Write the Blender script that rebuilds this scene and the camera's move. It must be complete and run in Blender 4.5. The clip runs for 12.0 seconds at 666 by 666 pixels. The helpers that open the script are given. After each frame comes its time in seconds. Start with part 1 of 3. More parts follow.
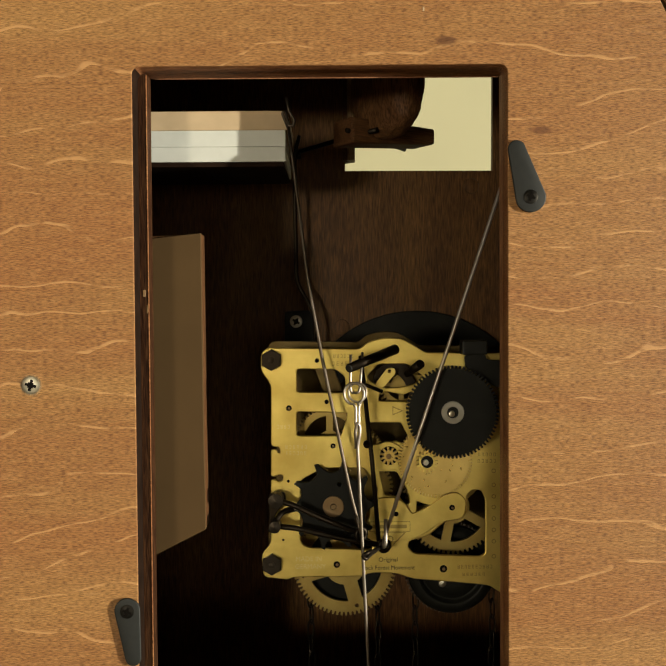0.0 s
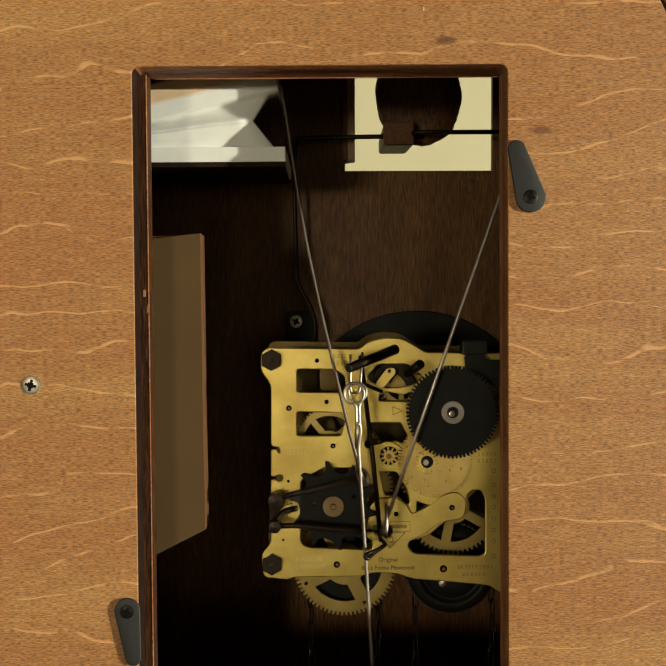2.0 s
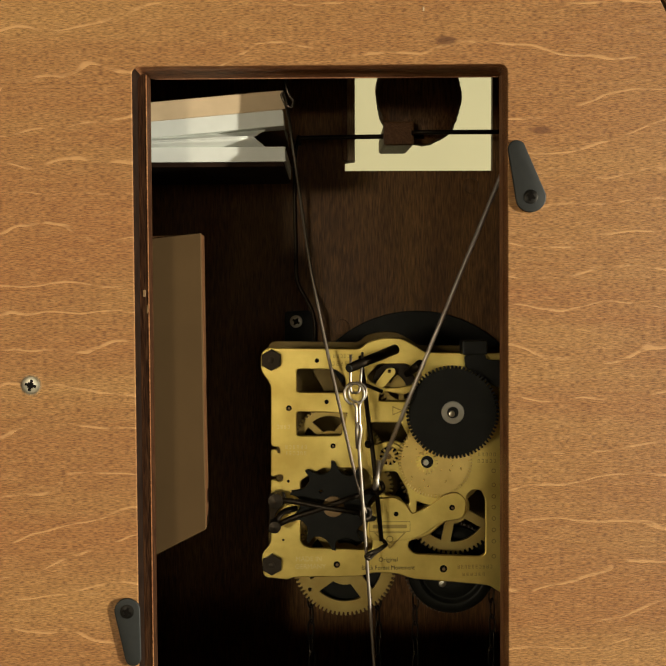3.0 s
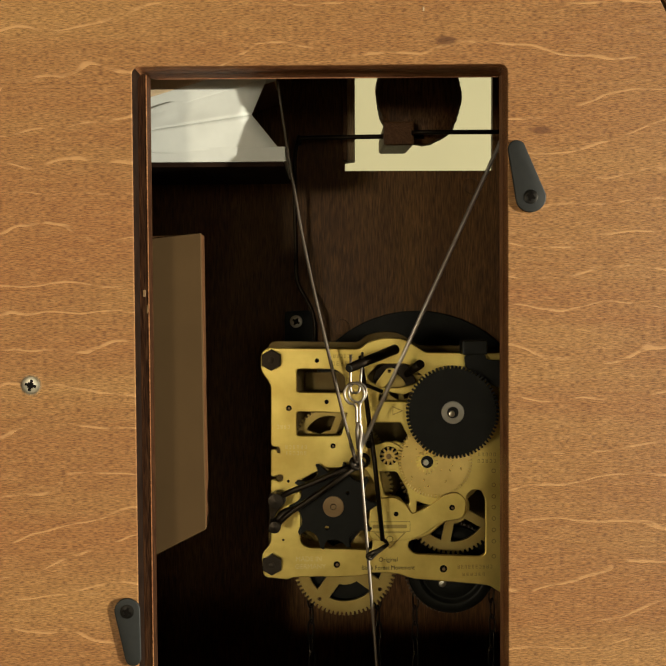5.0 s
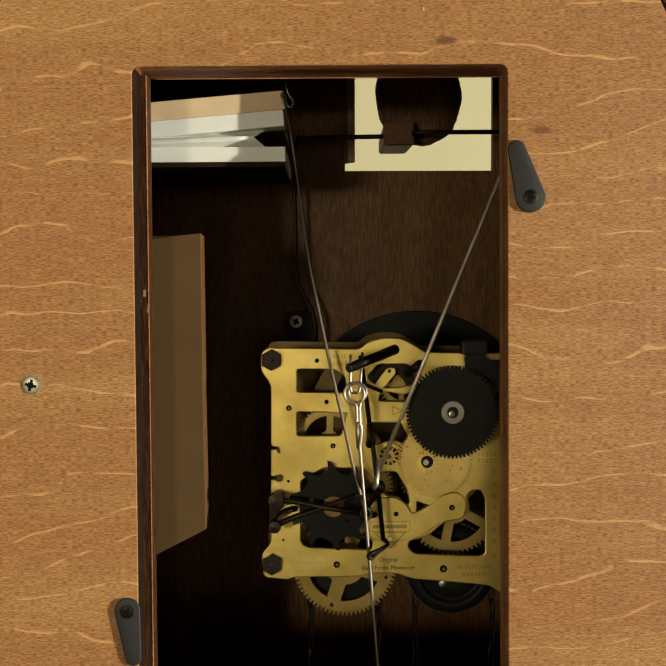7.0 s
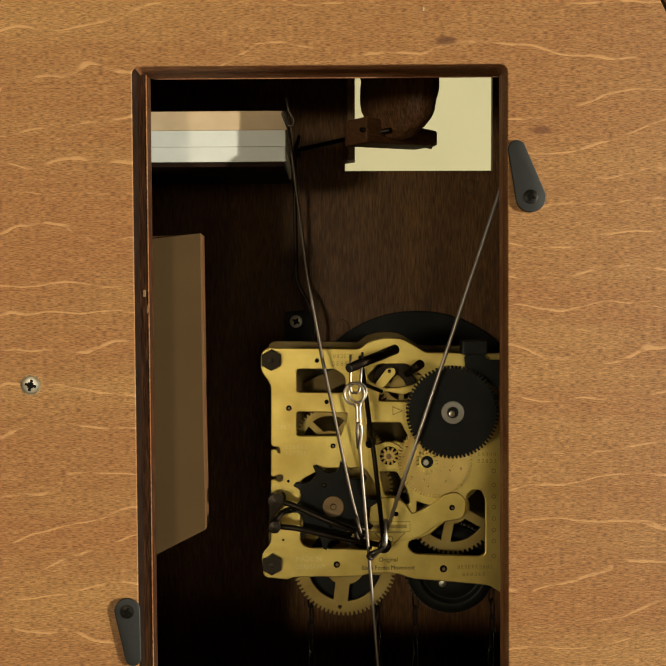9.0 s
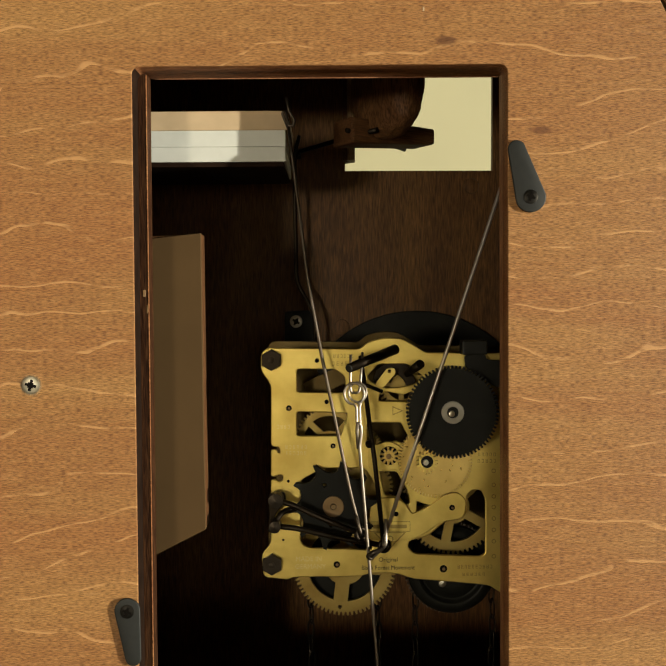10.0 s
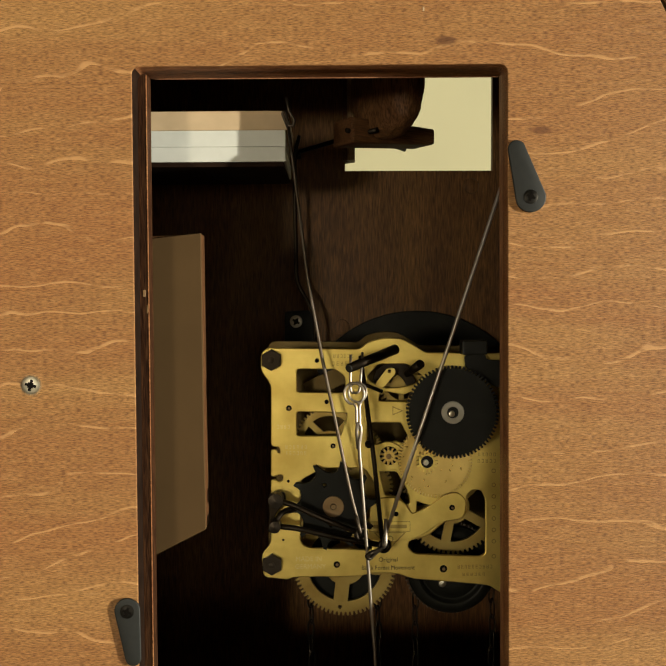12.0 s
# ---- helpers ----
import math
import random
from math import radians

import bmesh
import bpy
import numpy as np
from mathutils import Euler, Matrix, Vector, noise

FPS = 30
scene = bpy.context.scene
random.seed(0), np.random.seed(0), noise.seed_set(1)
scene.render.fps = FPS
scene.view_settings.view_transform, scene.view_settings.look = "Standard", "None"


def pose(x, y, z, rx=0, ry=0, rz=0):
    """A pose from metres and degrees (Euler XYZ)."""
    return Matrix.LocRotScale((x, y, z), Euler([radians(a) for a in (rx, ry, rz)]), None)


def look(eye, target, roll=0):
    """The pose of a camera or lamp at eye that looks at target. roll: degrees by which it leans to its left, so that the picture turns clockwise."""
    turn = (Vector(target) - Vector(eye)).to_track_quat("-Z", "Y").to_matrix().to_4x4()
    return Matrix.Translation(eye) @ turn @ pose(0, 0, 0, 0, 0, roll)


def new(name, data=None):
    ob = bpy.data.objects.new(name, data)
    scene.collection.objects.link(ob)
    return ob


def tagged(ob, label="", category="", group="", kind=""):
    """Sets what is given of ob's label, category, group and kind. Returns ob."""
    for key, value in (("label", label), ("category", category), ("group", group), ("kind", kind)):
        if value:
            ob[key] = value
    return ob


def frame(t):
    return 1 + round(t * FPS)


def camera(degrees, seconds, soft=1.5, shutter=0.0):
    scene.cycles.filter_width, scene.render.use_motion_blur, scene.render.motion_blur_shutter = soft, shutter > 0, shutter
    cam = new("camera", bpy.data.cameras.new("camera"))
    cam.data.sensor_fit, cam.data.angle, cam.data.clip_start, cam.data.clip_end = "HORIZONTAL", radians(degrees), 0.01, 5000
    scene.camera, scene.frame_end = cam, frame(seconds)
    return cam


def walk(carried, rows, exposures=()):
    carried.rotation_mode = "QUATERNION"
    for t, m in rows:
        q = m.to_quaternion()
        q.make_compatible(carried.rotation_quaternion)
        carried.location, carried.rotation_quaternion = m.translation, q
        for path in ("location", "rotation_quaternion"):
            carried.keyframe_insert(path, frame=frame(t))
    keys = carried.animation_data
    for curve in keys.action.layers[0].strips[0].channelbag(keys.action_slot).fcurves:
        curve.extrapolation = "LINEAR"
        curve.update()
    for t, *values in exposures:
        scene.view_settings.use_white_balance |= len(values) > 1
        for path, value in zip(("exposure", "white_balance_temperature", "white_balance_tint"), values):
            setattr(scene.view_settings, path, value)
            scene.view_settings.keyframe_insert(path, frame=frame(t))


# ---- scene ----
# The open back of a cuckoo clock. Lengths below are in millimetres unless they are multiplied by MM.
MM = 0.001
cam = camera(42.0, 12.0, soft=1.6, shutter=0.5)
EYE = pose(0, -0.258, 0, 88.5, 0, 0) @ pose(0, 0, 0, 0, 0, -0.4)
walk(cam, [(0.0, EYE), (12.0, EYE)])

# ---- light: a room lamp high up on one side, a lower lamp on the other ----
world = bpy.data.worlds.new("world")
scene.world = world
world.use_nodes = True
world.node_tree.nodes["Background"].inputs[0].default_value = (1.0, 0.85, 0.62, 1)
world.node_tree.nodes["Background"].inputs[1].default_value = 0.05
scene.view_settings.exposure = 0.0


def lamp(name, kind, place, target, power, colour, size):
    data = bpy.data.lights.new(name, kind)
    data.energy, data.color = power, colour
    if kind == "AREA":
        data.shape, data.size = "DISK", size
    else:
        data.shadow_soft_size = size
    ob = new(name, data)
    ob.matrix_world = look(place, target)
    return ob


lamp("room_light", "AREA", (-0.34, -0.80, 0.0), (0, 0, 0), 2.35, (1.0, 0.88, 0.65), 0.10)
# Added lamp without a known source, only to give the brass its reflection.
lamp("brass_reflection_light", "AREA", (0.30, -1.86, -0.14), (0, 0, 0), 2.0, (1.0, 0.92, 0.72), 0.50)
side = lamp("side_light", "SPOT", (3.60, -1.40, -0.04), (0, 0.40, 0.04), 1250, (1.0, 0.93, 0.75), 0.012)
side.data.spot_size, side.data.spot_blend = radians(30), 0.2


# ---- materials ----
def tree(name, colour, rough=0.5, metal=0.0, coat=0.0):
    m = bpy.data.materials.new(name)
    m.use_nodes = True
    b = m.node_tree.nodes["Principled BSDF"]
    b.inputs["Base Color"].default_value = (*colour, 1)
    b.inputs["Roughness"].default_value = rough
    b.inputs["Metallic"].default_value = metal
    b.inputs["Coat Weight"].default_value = coat
    return m, m.node_tree.nodes, m.node_tree.links, b


def noise_node(n, l, scale, detail=4, stretch=(1, 1, 1), kind="ShaderNodeTexNoise", distortion=0.0):
    co, mp, tx = n.new("ShaderNodeTexCoord"), n.new("ShaderNodeMapping"), n.new(kind)
    mp.inputs["Scale"].default_value = stretch
    tx.inputs["Scale"].default_value = scale
    tx.inputs["Detail"].default_value = detail
    tx.inputs["Distortion"].default_value = distortion
    l.new(co.outputs["Object"], mp.inputs["Vector"])
    l.new(mp.outputs["Vector"], tx.inputs["Vector"])
    return tx


def ramp(n, l, source, stops):
    r = n.new("ShaderNodeValToRGB")
    while len(r.color_ramp.elements) < len(stops):
        r.color_ramp.elements.new(0.5)
    for e, (p, c) in zip(r.color_ramp.elements, stops):
        e.position, e.color = p, (*c, 1)
    l.new(source, r.inputs["Fac"])
    return r


def mix(n, l, a, b, fac, mode="MIX"):
    x = n.new("ShaderNodeMix")
    x.data_type, x.blend_type = "RGBA", mode
    l.new(a, x.inputs[6])
    l.new(b, x.inputs[7])
    if isinstance(fac, float):
        x.inputs[0].default_value = fac
    else:
        l.new(fac, x.inputs[0])
    return x.outputs[2]


def bump(n, l, b, source, strength, distance):
    u = n.new("ShaderNodeBump")
    u.inputs["Strength"].default_value, u.inputs["Distance"].default_value = strength, distance
    l.new(source, u.inputs["Height"])
    if b.inputs["Normal"].is_linked:
        l.new(b.inputs["Normal"].links[0].from_socket, u.inputs["Normal"])
    l.new(u.outputs["Normal"], b.inputs["Normal"])


def wood(name, dark, mid, light, along="x", rough=0.5, size=1.0, relief=0.9, flecks=0.85, knots=(), gloss=0.4):
    """Stained wood with fine fibres along one axis, broad figure and light flecks."""
    m, n, l, b = tree(name, mid, rough)
    b.inputs["Specular IOR Level"].default_value = gloss
    st = {"x": (0.16, 1, 1), "z": (1, 1, 0.06), "y": (1, 0.06, 1)}[along]
    st2 = {"x": (0.14, 1, 1), "z": (1, 1, 0.14), "y": (1, 0.14, 1)}[along]
    fibre = noise_node(n, l, 3900 * size, 5, st)
    grain = noise_node(n, l, 1000 * size, 7, st2, distortion=0.4)
    figure = noise_node(n, l, 22 * size, 3, st2, distortion=1.5)
    base = ramp(n, l, grain.outputs["Fac"], [(0.2, dark), (0.5, mid), (0.8, light)])
    broad = ramp(n, l, figure.outputs["Fac"], [(0.3, tuple(c * k for c, k in zip(mid, (1.0, 0.80, 0.78)))), (0.5, mid), (0.72, tuple(c * k for c, k in zip(light, (1.05, 1.15, 1.05))))])
    c1 = mix(n, l, base.outputs["Color"], broad.outputs["Color"], 0.42)
    pores = ramp(n, l, fibre.outputs["Fac"], [(0.36, (0.44, 0.38, 0.33)), (0.47, (0.95, 0.95, 0.95)), (0.62, (1.6, 1.58, 1.48))])
    c2 = mix(n, l, c1, pores.outputs["Color"], 0.75, "MULTIPLY")
    if flecks:
        co, mp, wave = n.new("ShaderNodeTexCoord"), n.new("ShaderNodeMapping"), n.new("ShaderNodeTexWave")
        mp.inputs["Scale"].default_value = (0.5, 0.3, 1)
        mp.inputs["Rotation"].default_value = (0, radians(5), 0)
        wave.bands_direction, wave.wave_profile = "Z", "SAW"
        for key, value in (("Scale", 26 * size), ("Distortion", 13.0), ("Detail", 3.5), ("Detail Scale", 0.9), ("Detail Roughness", 0.5)):
            wave.inputs[key].default_value = value
        l.new(co.outputs["Object"], mp.inputs["Vector"])
        l.new(mp.outputs["Vector"], wave.inputs["Vector"])
        line = ramp(n, l, wave.outputs["Fac"], [(0.0, (1, 1, 1)), (0.04, (0.8, 0.8, 0.8)), (0.065, (0, 0, 0))])
        gate = noise_node(n, l, 420 * size, 4, (0.30, 1, 0.8))
        g2 = ramp(n, l, gate.outputs["Fac"], [(0.42, (0, 0, 0)), (0.55, (flecks,) * 3)])
        f = mix(n, l, line.outputs["Color"], g2.outputs["Color"], 1.0, "MULTIPLY")
        pale = n.new("ShaderNodeRGB")
        pale.outputs[0].default_value = (*[min(1, c * k) for c, k in zip(light, (1.45, 1.5, 1.6))], 1)
        c2 = mix(n, l, c2, pale.outputs[0], f)
    for (kx, kz), size_k, tone in knots:
        co, mp, gr = n.new("ShaderNodeTexCoord"), n.new("ShaderNodeMapping"), n.new("ShaderNodeTexGradient")
        gr.gradient_type = "SPHERICAL"
        mp.inputs["Scale"].default_value = (0.55 / size_k, 0.0, 1.3 / size_k)
        mp.inputs["Location"].default_value = (-kx * 0.55 / size_k, 0, -kz * 1.3 / size_k)
        l.new(co.outputs["Object"], mp.inputs["Vector"])
        wob = mix(n, l, mp.outputs["Vector"], grain.outputs["Color"], 0.25, "ADD")
        l.new(wob, gr.inputs["Vector"])
        kf = ramp(n, l, gr.outputs["Fac"], [(0.05, (0, 0, 0)), (0.5, (0.75,) * 3)])
        kc = n.new("ShaderNodeRGB")
        kc.outputs[0].default_value = (*tone, 1)
        c2 = mix(n, l, c2, kc.outputs[0], kf.outputs["Color"])
    l.new(c2, b.inputs["Base Color"])
    bump(n, l, b, fibre.outputs["Fac"], relief, 0.00025)
    bump(n, l, b, grain.outputs["Fac"], relief, 0.0003)
    return m


def metal(name, colour, rough, spots=(0.6, 0.5, 0.4), amount=0.55):
    m, n, l, b = tree(name, colour, rough, 1.0)
    stain = noise_node(n, l, 90, 5)
    fine = noise_node(n, l, 900, 4)
    r = ramp(n, l, stain.outputs["Fac"], [(0.35, tuple(c * s for c, s in zip(colour, spots))), (0.62, colour)])
    flat = n.new("ShaderNodeRGB")
    flat.outputs[0].default_value = (*colour, 1)
    smoke = noise_node(n, l, 28, 3, distortion=0.8)
    tarnish = ramp(n, l, smoke.outputs["Fac"], [(0.36, (0.66, 0.60, 0.50)), (0.60, (1, 1, 1))])
    worn = mix(n, l, flat.outputs[0], r.outputs["Color"], amount)
    l.new(mix(n, l, worn, tarnish.outputs["Color"], 0.65, "MULTIPLY"), b.inputs["Base Color"])
    rr = ramp(n, l, fine.outputs["Fac"], [(0.3, (rough * 0.9,) * 3), (0.7, (min(1, rough * 1.1),) * 3)])
    l.new(rr.outputs["Color"], b.inputs["Roughness"])
    bump(n, l, b, fine.outputs["Fac"], 0.05, 0.00005)
    return m


def plain(name, colour, rough, var=0.15, scale=300, relief=0.1, gloss=0.5):
    m, n, l, b = tree(name, colour, rough)
    b.inputs["Specular IOR Level"].default_value = gloss
    t = noise_node(n, l, scale, 5)
    r = ramp(n, l, t.outputs["Fac"], [(0.3, tuple(c * (1 - var) for c in colour)), (0.7, tuple(min(1, c * (1 + var)) for c in colour))])
    l.new(r.outputs["Color"], b.inputs["Base Color"])
    bump(n, l, b, t.outputs["Fac"], relief, 0.0002)
    return m


PLY = wood("stained_plywood", (0.180, 0.076, 0.024), (0.290, 0.137, 0.047), (0.410, 0.220, 0.084), "x", 0.5,
           knots=[((0.0345, 0.2695), 0.0024, (0.085, 0.028, 0.010)), ((0.0625, 0.243), 0.0022, (0.12, 0.042, 0.015))])
EDGE = wood("stained_edge", (0.06, 0.024, 0.011), (0.22, 0.092, 0.038), (0.42, 0.21, 0.095), "x", 0.6, 0.8, 0.5, 0.0, gloss=0.15)
# Lit and shaded copies of the stained edge; the light is in their colours.
EDGE_LIT = wood("edge_painted_lit", (0.09, 0.036, 0.016), (0.26, 0.112, 0.049), (0.46, 0.23, 0.11), "z", 0.6, 0.8, 0.5, 0.0)
# Near-black that puts shade into the colour of edges and undersides.
SHADE_BLACK = plain("painted_shade_black", (0.014, 0.007, 0.004), 0.8, 0.4, 150, 0.3, 0.08)
EDGE_SHADED = wood("edge_painted_shaded", (0.012, 0.005, 0.0025), (0.034, 0.014, 0.006), (0.11, 0.05, 0.022), "z", 0.6, 0.8, 0.5, 0.0, gloss=0.1)
BOARD = wood("dark_stained_board", (0.024, 0.010, 0.0032), (0.080, 0.0345, 0.0100), (0.19, 0.089, 0.026), "z", 0.5, 0.8, 0.3, 0.0, gloss=0.2)
CARVED = wood("carved_dark_wood", (0.045, 0.019, 0.009), (0.09, 0.042, 0.018), (0.16, 0.08, 0.036), "z", 0.5, 0.5, 0.5, 0.0, gloss=0.15)
PERCH = wood("brown_perch_wood", (0.05, 0.021, 0.009), (0.085, 0.038, 0.016), (0.13, 0.062, 0.028), "y", 0.55, 0.6, 0.3, 0.0, gloss=0.15)
PALE = plain("pale_bellows_wood", (0.54, 0.41, 0.26), 0.6, 0.10, 90, 0.15, 0.2)
TRIM = wood("light_trim_wood", (0.16, 0.10, 0.045), (0.26, 0.17, 0.08), (0.36, 0.25, 0.13), "z", 0.55, 0.7, 0.3, 0.0)
PAPER = plain("white_bellows_paper", (0.62, 0.64, 0.60), 0.7, 0.05, 120, 0.25)
TAN = plain("tan_panel", (0.078, 0.047, 0.020), 0.85, 0.06, 60, 0.1, 0.1)
BRASS = metal("stamped_brass", (0.82, 0.66, 0.205), 0.40, (0.62, 0.54, 0.42), 0.5)
BRASS_PALE = metal("rubbed_brass", (0.90, 0.80, 0.42), 0.55)
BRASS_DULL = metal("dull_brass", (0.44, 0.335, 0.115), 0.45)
# Brass darkened in colour for the shade between the plates.
BRASS_SHADED = metal("shade_darkened_brass", (0.13, 0.095, 0.04), 0.5)
BRASS_WARM = metal("warm_brass_wheel", (0.76, 0.56, 0.19), 0.30, (0.62, 0.50, 0.40), 0.5)
STEEL = metal("bright_steel_wire", (0.40, 0.37, 0.33), 0.42)
# Lighter copy of the steel; its colour carries the light on one wire.
LIT_STEEL = metal("lit_steel_wire", (0.72, 0.69, 0.65), 0.45)
DARK_STEEL = metal("dark_steel_wire", (0.15, 0.13, 0.11), 0.45)
SCREW_BLACK = metal("black_screw", (0.03, 0.029, 0.027), 0.5)
BLACK_STEEL = metal("blackened_steel", (0.034, 0.028, 0.022), 0.46)
ZINC = metal("zinc_screw", (0.62, 0.60, 0.52), 0.35)
DULL_ZINC = metal("dull_zinc", (0.36, 0.35, 0.31), 0.45)
COPPER = metal("copper_bush", (0.27, 0.19, 0.105), 0.4)
BLACK = plain("black_plastic", (0.010, 0.010, 0.008), 0.45, 0.2, 200, 0.1, 0.14)
GREY = plain("grey_plastic", (0.015, 0.0165, 0.016), 0.55, 0.12, 500, 0.2, 0.35)
CREAM = plain("cream_wall_paint", (0.54, 0.51, 0.32), 0.8, 0.02, 3, 0.02)
# Unseen floor and wall tones, set for what the brass reflects.
FLOOR = plain("unseen_floor_tan", (0.27, 0.215, 0.13), 0.7, 0.08, 8, 0.05)
DIM_WALL = plain("unseen_wall_brown", (0.20, 0.17, 0.12), 0.8, 0.05, 3, 0.02)
INK = plain("engraved_ink", (0.035, 0.024, 0.008), 0.7, 0.1)
# Black that stands for the shade inside slots and holes.
DARK = plain("recess_shade_black", (0.006, 0.005, 0.004), 0.9, 0.2, 300, 0.1, 0.05)


# ---- shaping ----
def thing(name, place, label, category, group="", kind=""):
    ob = new(name)
    ob.empty_display_size = 0.01
    ob.location = Vector(place) * MM
    return tagged(ob, label, category, group, kind)


def part(name, data, material, parent, label="", pivot=None):
    """Links a bmesh or mesh, built in millimetres of the whole scene (or about its pivot), as one mesh under its thing."""
    if isinstance(data, bmesh.types.BMesh):
        me = bpy.data.meshes.new(name)
        data.to_mesh(me)
        data.free()
    else:
        me = data
    base = Vector((0, 0, 0))
    o = parent
    while o is not None:
        base += o.location
        o = o.parent
    ob = new(name, me)
    if pivot is None:
        me.transform(Matrix.Translation(-base) @ Matrix.Diagonal((MM, MM, MM, 1)))
    else:
        me.transform(Matrix.Diagonal((MM, MM, MM, 1)))
        ob.location = Vector(pivot) * MM - base
    me.materials.clear()
    me.materials.append(material)
    ob.parent = parent
    return tagged(ob, label) if label else ob


def smooth(me, angle=35):
    me.polygons.foreach_set("use_smooth", [True] * len(me.polygons))
    me.set_sharp_from_angle(angle=radians(angle))
    return me


def sheet(loops, y, thick, bevel=0.0):
    """A flat plate in the x-z plane with its outline first and its holes after it; its near face lies at y."""
    cu = bpy.data.curves.new("sheet", "CURVE")
    cu.dimensions, cu.fill_mode = "2D", "BOTH"
    cu.extrude, cu.bevel_depth, cu.bevel_resolution = max(thick / 2 - bevel, 0.001), bevel, 1
    for loop in loops:
        s = cu.splines.new("POLY")
        s.points.add(len(loop) - 1)
        for p, (x, z) in zip(s.points, loop):
            p.co = (x, z, 0, 1)
        s.use_cyclic_u = True
    ob = bpy.data.objects.new("sheet", cu)
    scene.collection.objects.link(ob)
    dg = bpy.context.evaluated_depsgraph_get()
    me = bpy.data.meshes.new_from_object(ob.evaluated_get(dg))
    bpy.data.objects.remove(ob)
    bpy.data.curves.remove(cu)
    me.transform(pose(0, y + thick / 2, 0, 90, 0, 0))
    bm = bmesh.new()
    bm.from_mesh(me)
    bmesh.ops.remove_doubles(bm, verts=bm.verts, dist=0.0005)
    for e in bm.edges:
        e.smooth = len(e.link_faces) == 2 and e.calc_face_angle(0) < 0.5
    bm.to_mesh(me)
    bm.free()
    return me


def ring(x, z, r, n=32, start=0.0, sweep=360.0):
    k = n if sweep == 360.0 else n + 1
    return [(x + r * math.cos(radians(start + sweep * i / n)), z + r * math.sin(radians(start + sweep * i / n))) for i in range(k)]


def rounded(x0, z0, x1, z1, r, n=5):
    out = []
    for cx, cz, a in ((x1 - r, z1 - r, 0), (x0 + r, z1 - r, 90), (x0 + r, z0 + r, 180), (x1 - r, z0 + r, 270)):
        out += ring(cx, cz, r, n, a, 90.0)
    return out


def corners(points, r, n=4):
    """Rounds the corners of an outline."""
    out = []
    for i, p in enumerate(points):
        p = Vector(p)
        a, b = Vector(points[i - 1]) - p, Vector(points[(i + 1) % len(points)]) - p
        k = min(r, a.length * 0.45, b.length * 0.45)
        s, e = p + a.normalized() * k, p + b.normalized() * k
        for j in range(n + 1):
            u = j / n
            q = s * (1 - u) ** 2 + p * 2 * u * (1 - u) + e * u * u
            out.append((q.x, q.y))
    return out


def gear_outline(x, z, r, teeth, depth, turn=0.0, sharp=0.3):
    out = []
    for i in range(teeth):
        a = 360.0 * i / teeth + turn
        w = 360.0 / teeth
        for f, rr in ((-0.28, r - depth), (-sharp * 0.5, r), (sharp * 0.5, r), (0.28, r - depth)):
            out.append((x + rr * math.cos(radians(a + f * w)), z + rr * math.sin(radians(a + f * w))))
    return out


def spokes(x, z, r0, r1, count, half, turn=0.0, n=10):
    """The openings between the spokes of a wheel."""
    holes = []
    for i in range(count):
        a0, a1 = 360.0 * i / count + turn, 360.0 * (i + 1) / count + turn
        d0, d1 = math.degrees(math.asin(half / r0)), math.degrees(math.asin(half / r1))
        outer = ring(x, z, r1, n, a0 + d1, a1 - a0 - 2 * d1)
        inner = ring(x, z, r0, max(3, n // 2), a0 + d0, a1 - a0 - 2 * d0)
        holes.append(outer + inner[::-1])
    return holes


def box(x0, x1, y0, y1, z0, z1, bevel=0.0):
    bm = bmesh.new()
    bmesh.ops.create_cube(bm, size=1, matrix=Matrix.Translation(((x0 + x1) / 2, (y0 + y1) / 2, (z0 + z1) / 2)) @ Matrix.Diagonal((x1 - x0, y1 - y0, z1 - z0, 1)))
    if bevel:
        bmesh.ops.bevel(bm, geom=bm.edges[:], offset=bevel, segments=2, affect="EDGES", profile=0.6)
    return bm


def rod(points, r, sides=10, closed=False):
    """A round wire along a line of points."""
    bm = bmesh.new()
    pts = [Vector(p) for p in points]
    rows, n = [], len(pts)
    up = None
    for i, p in enumerate(pts):
        a = pts[i - 1] if (i or closed) else p
        b = pts[(i + 1) % n] if (i < n - 1 or closed) else p
        t = (b - a).normalized()
        if up is None:
            up = t.orthogonal()
        up = (up - t * up.dot(t)).normalized()
        side = t.cross(up)
        rr = r[i] if isinstance(r, (list, tuple)) else r
        rows.append([bm.verts.new(p + (up * math.cos(k * math.tau / sides) + side * math.sin(k * math.tau / sides)) * rr) for k in range(sides)])
    for i in range(n if closed else n - 1):
        a, b = rows[i], rows[(i + 1) % n]
        for k in range(sides):
            f = bm.faces.new((a[k], a[(k + 1) % sides], b[(k + 1) % sides], b[k]))
            f.smooth = True
    if not closed:
        bm.faces.new(rows[0][::-1])
        bm.faces.new(rows[-1])
    bmesh.ops.recalc_face_normals(bm, faces=bm.faces)
    return bm


def bend(points, r=2.0, n=5):
    """Points of a wire with its corners rounded."""
    out = [Vector(points[0])]
    for i in range(1, len(points) - 1):
        p = Vector(points[i])
        a, b = Vector(points[i - 1]) - p, Vector(points[i + 1]) - p
        k = min(r, a.length * 0.45, b.length * 0.45)
        s, e = p + a.normalized() * k, p + b.normalized() * k
        for j in range(n + 1):
            u = j / n
            out.append(s * (1 - u) ** 2 + p * 2 * u * (1 - u) + e * u * u)
    return out + [Vector(points[-1])]


def hoop(x, y, z, r, tilt=0.0, n=24, sweep=360.0, start=0.0):
    m = pose(x, y, z, 0, 0, tilt)
    k = n if sweep == 360.0 else n + 1
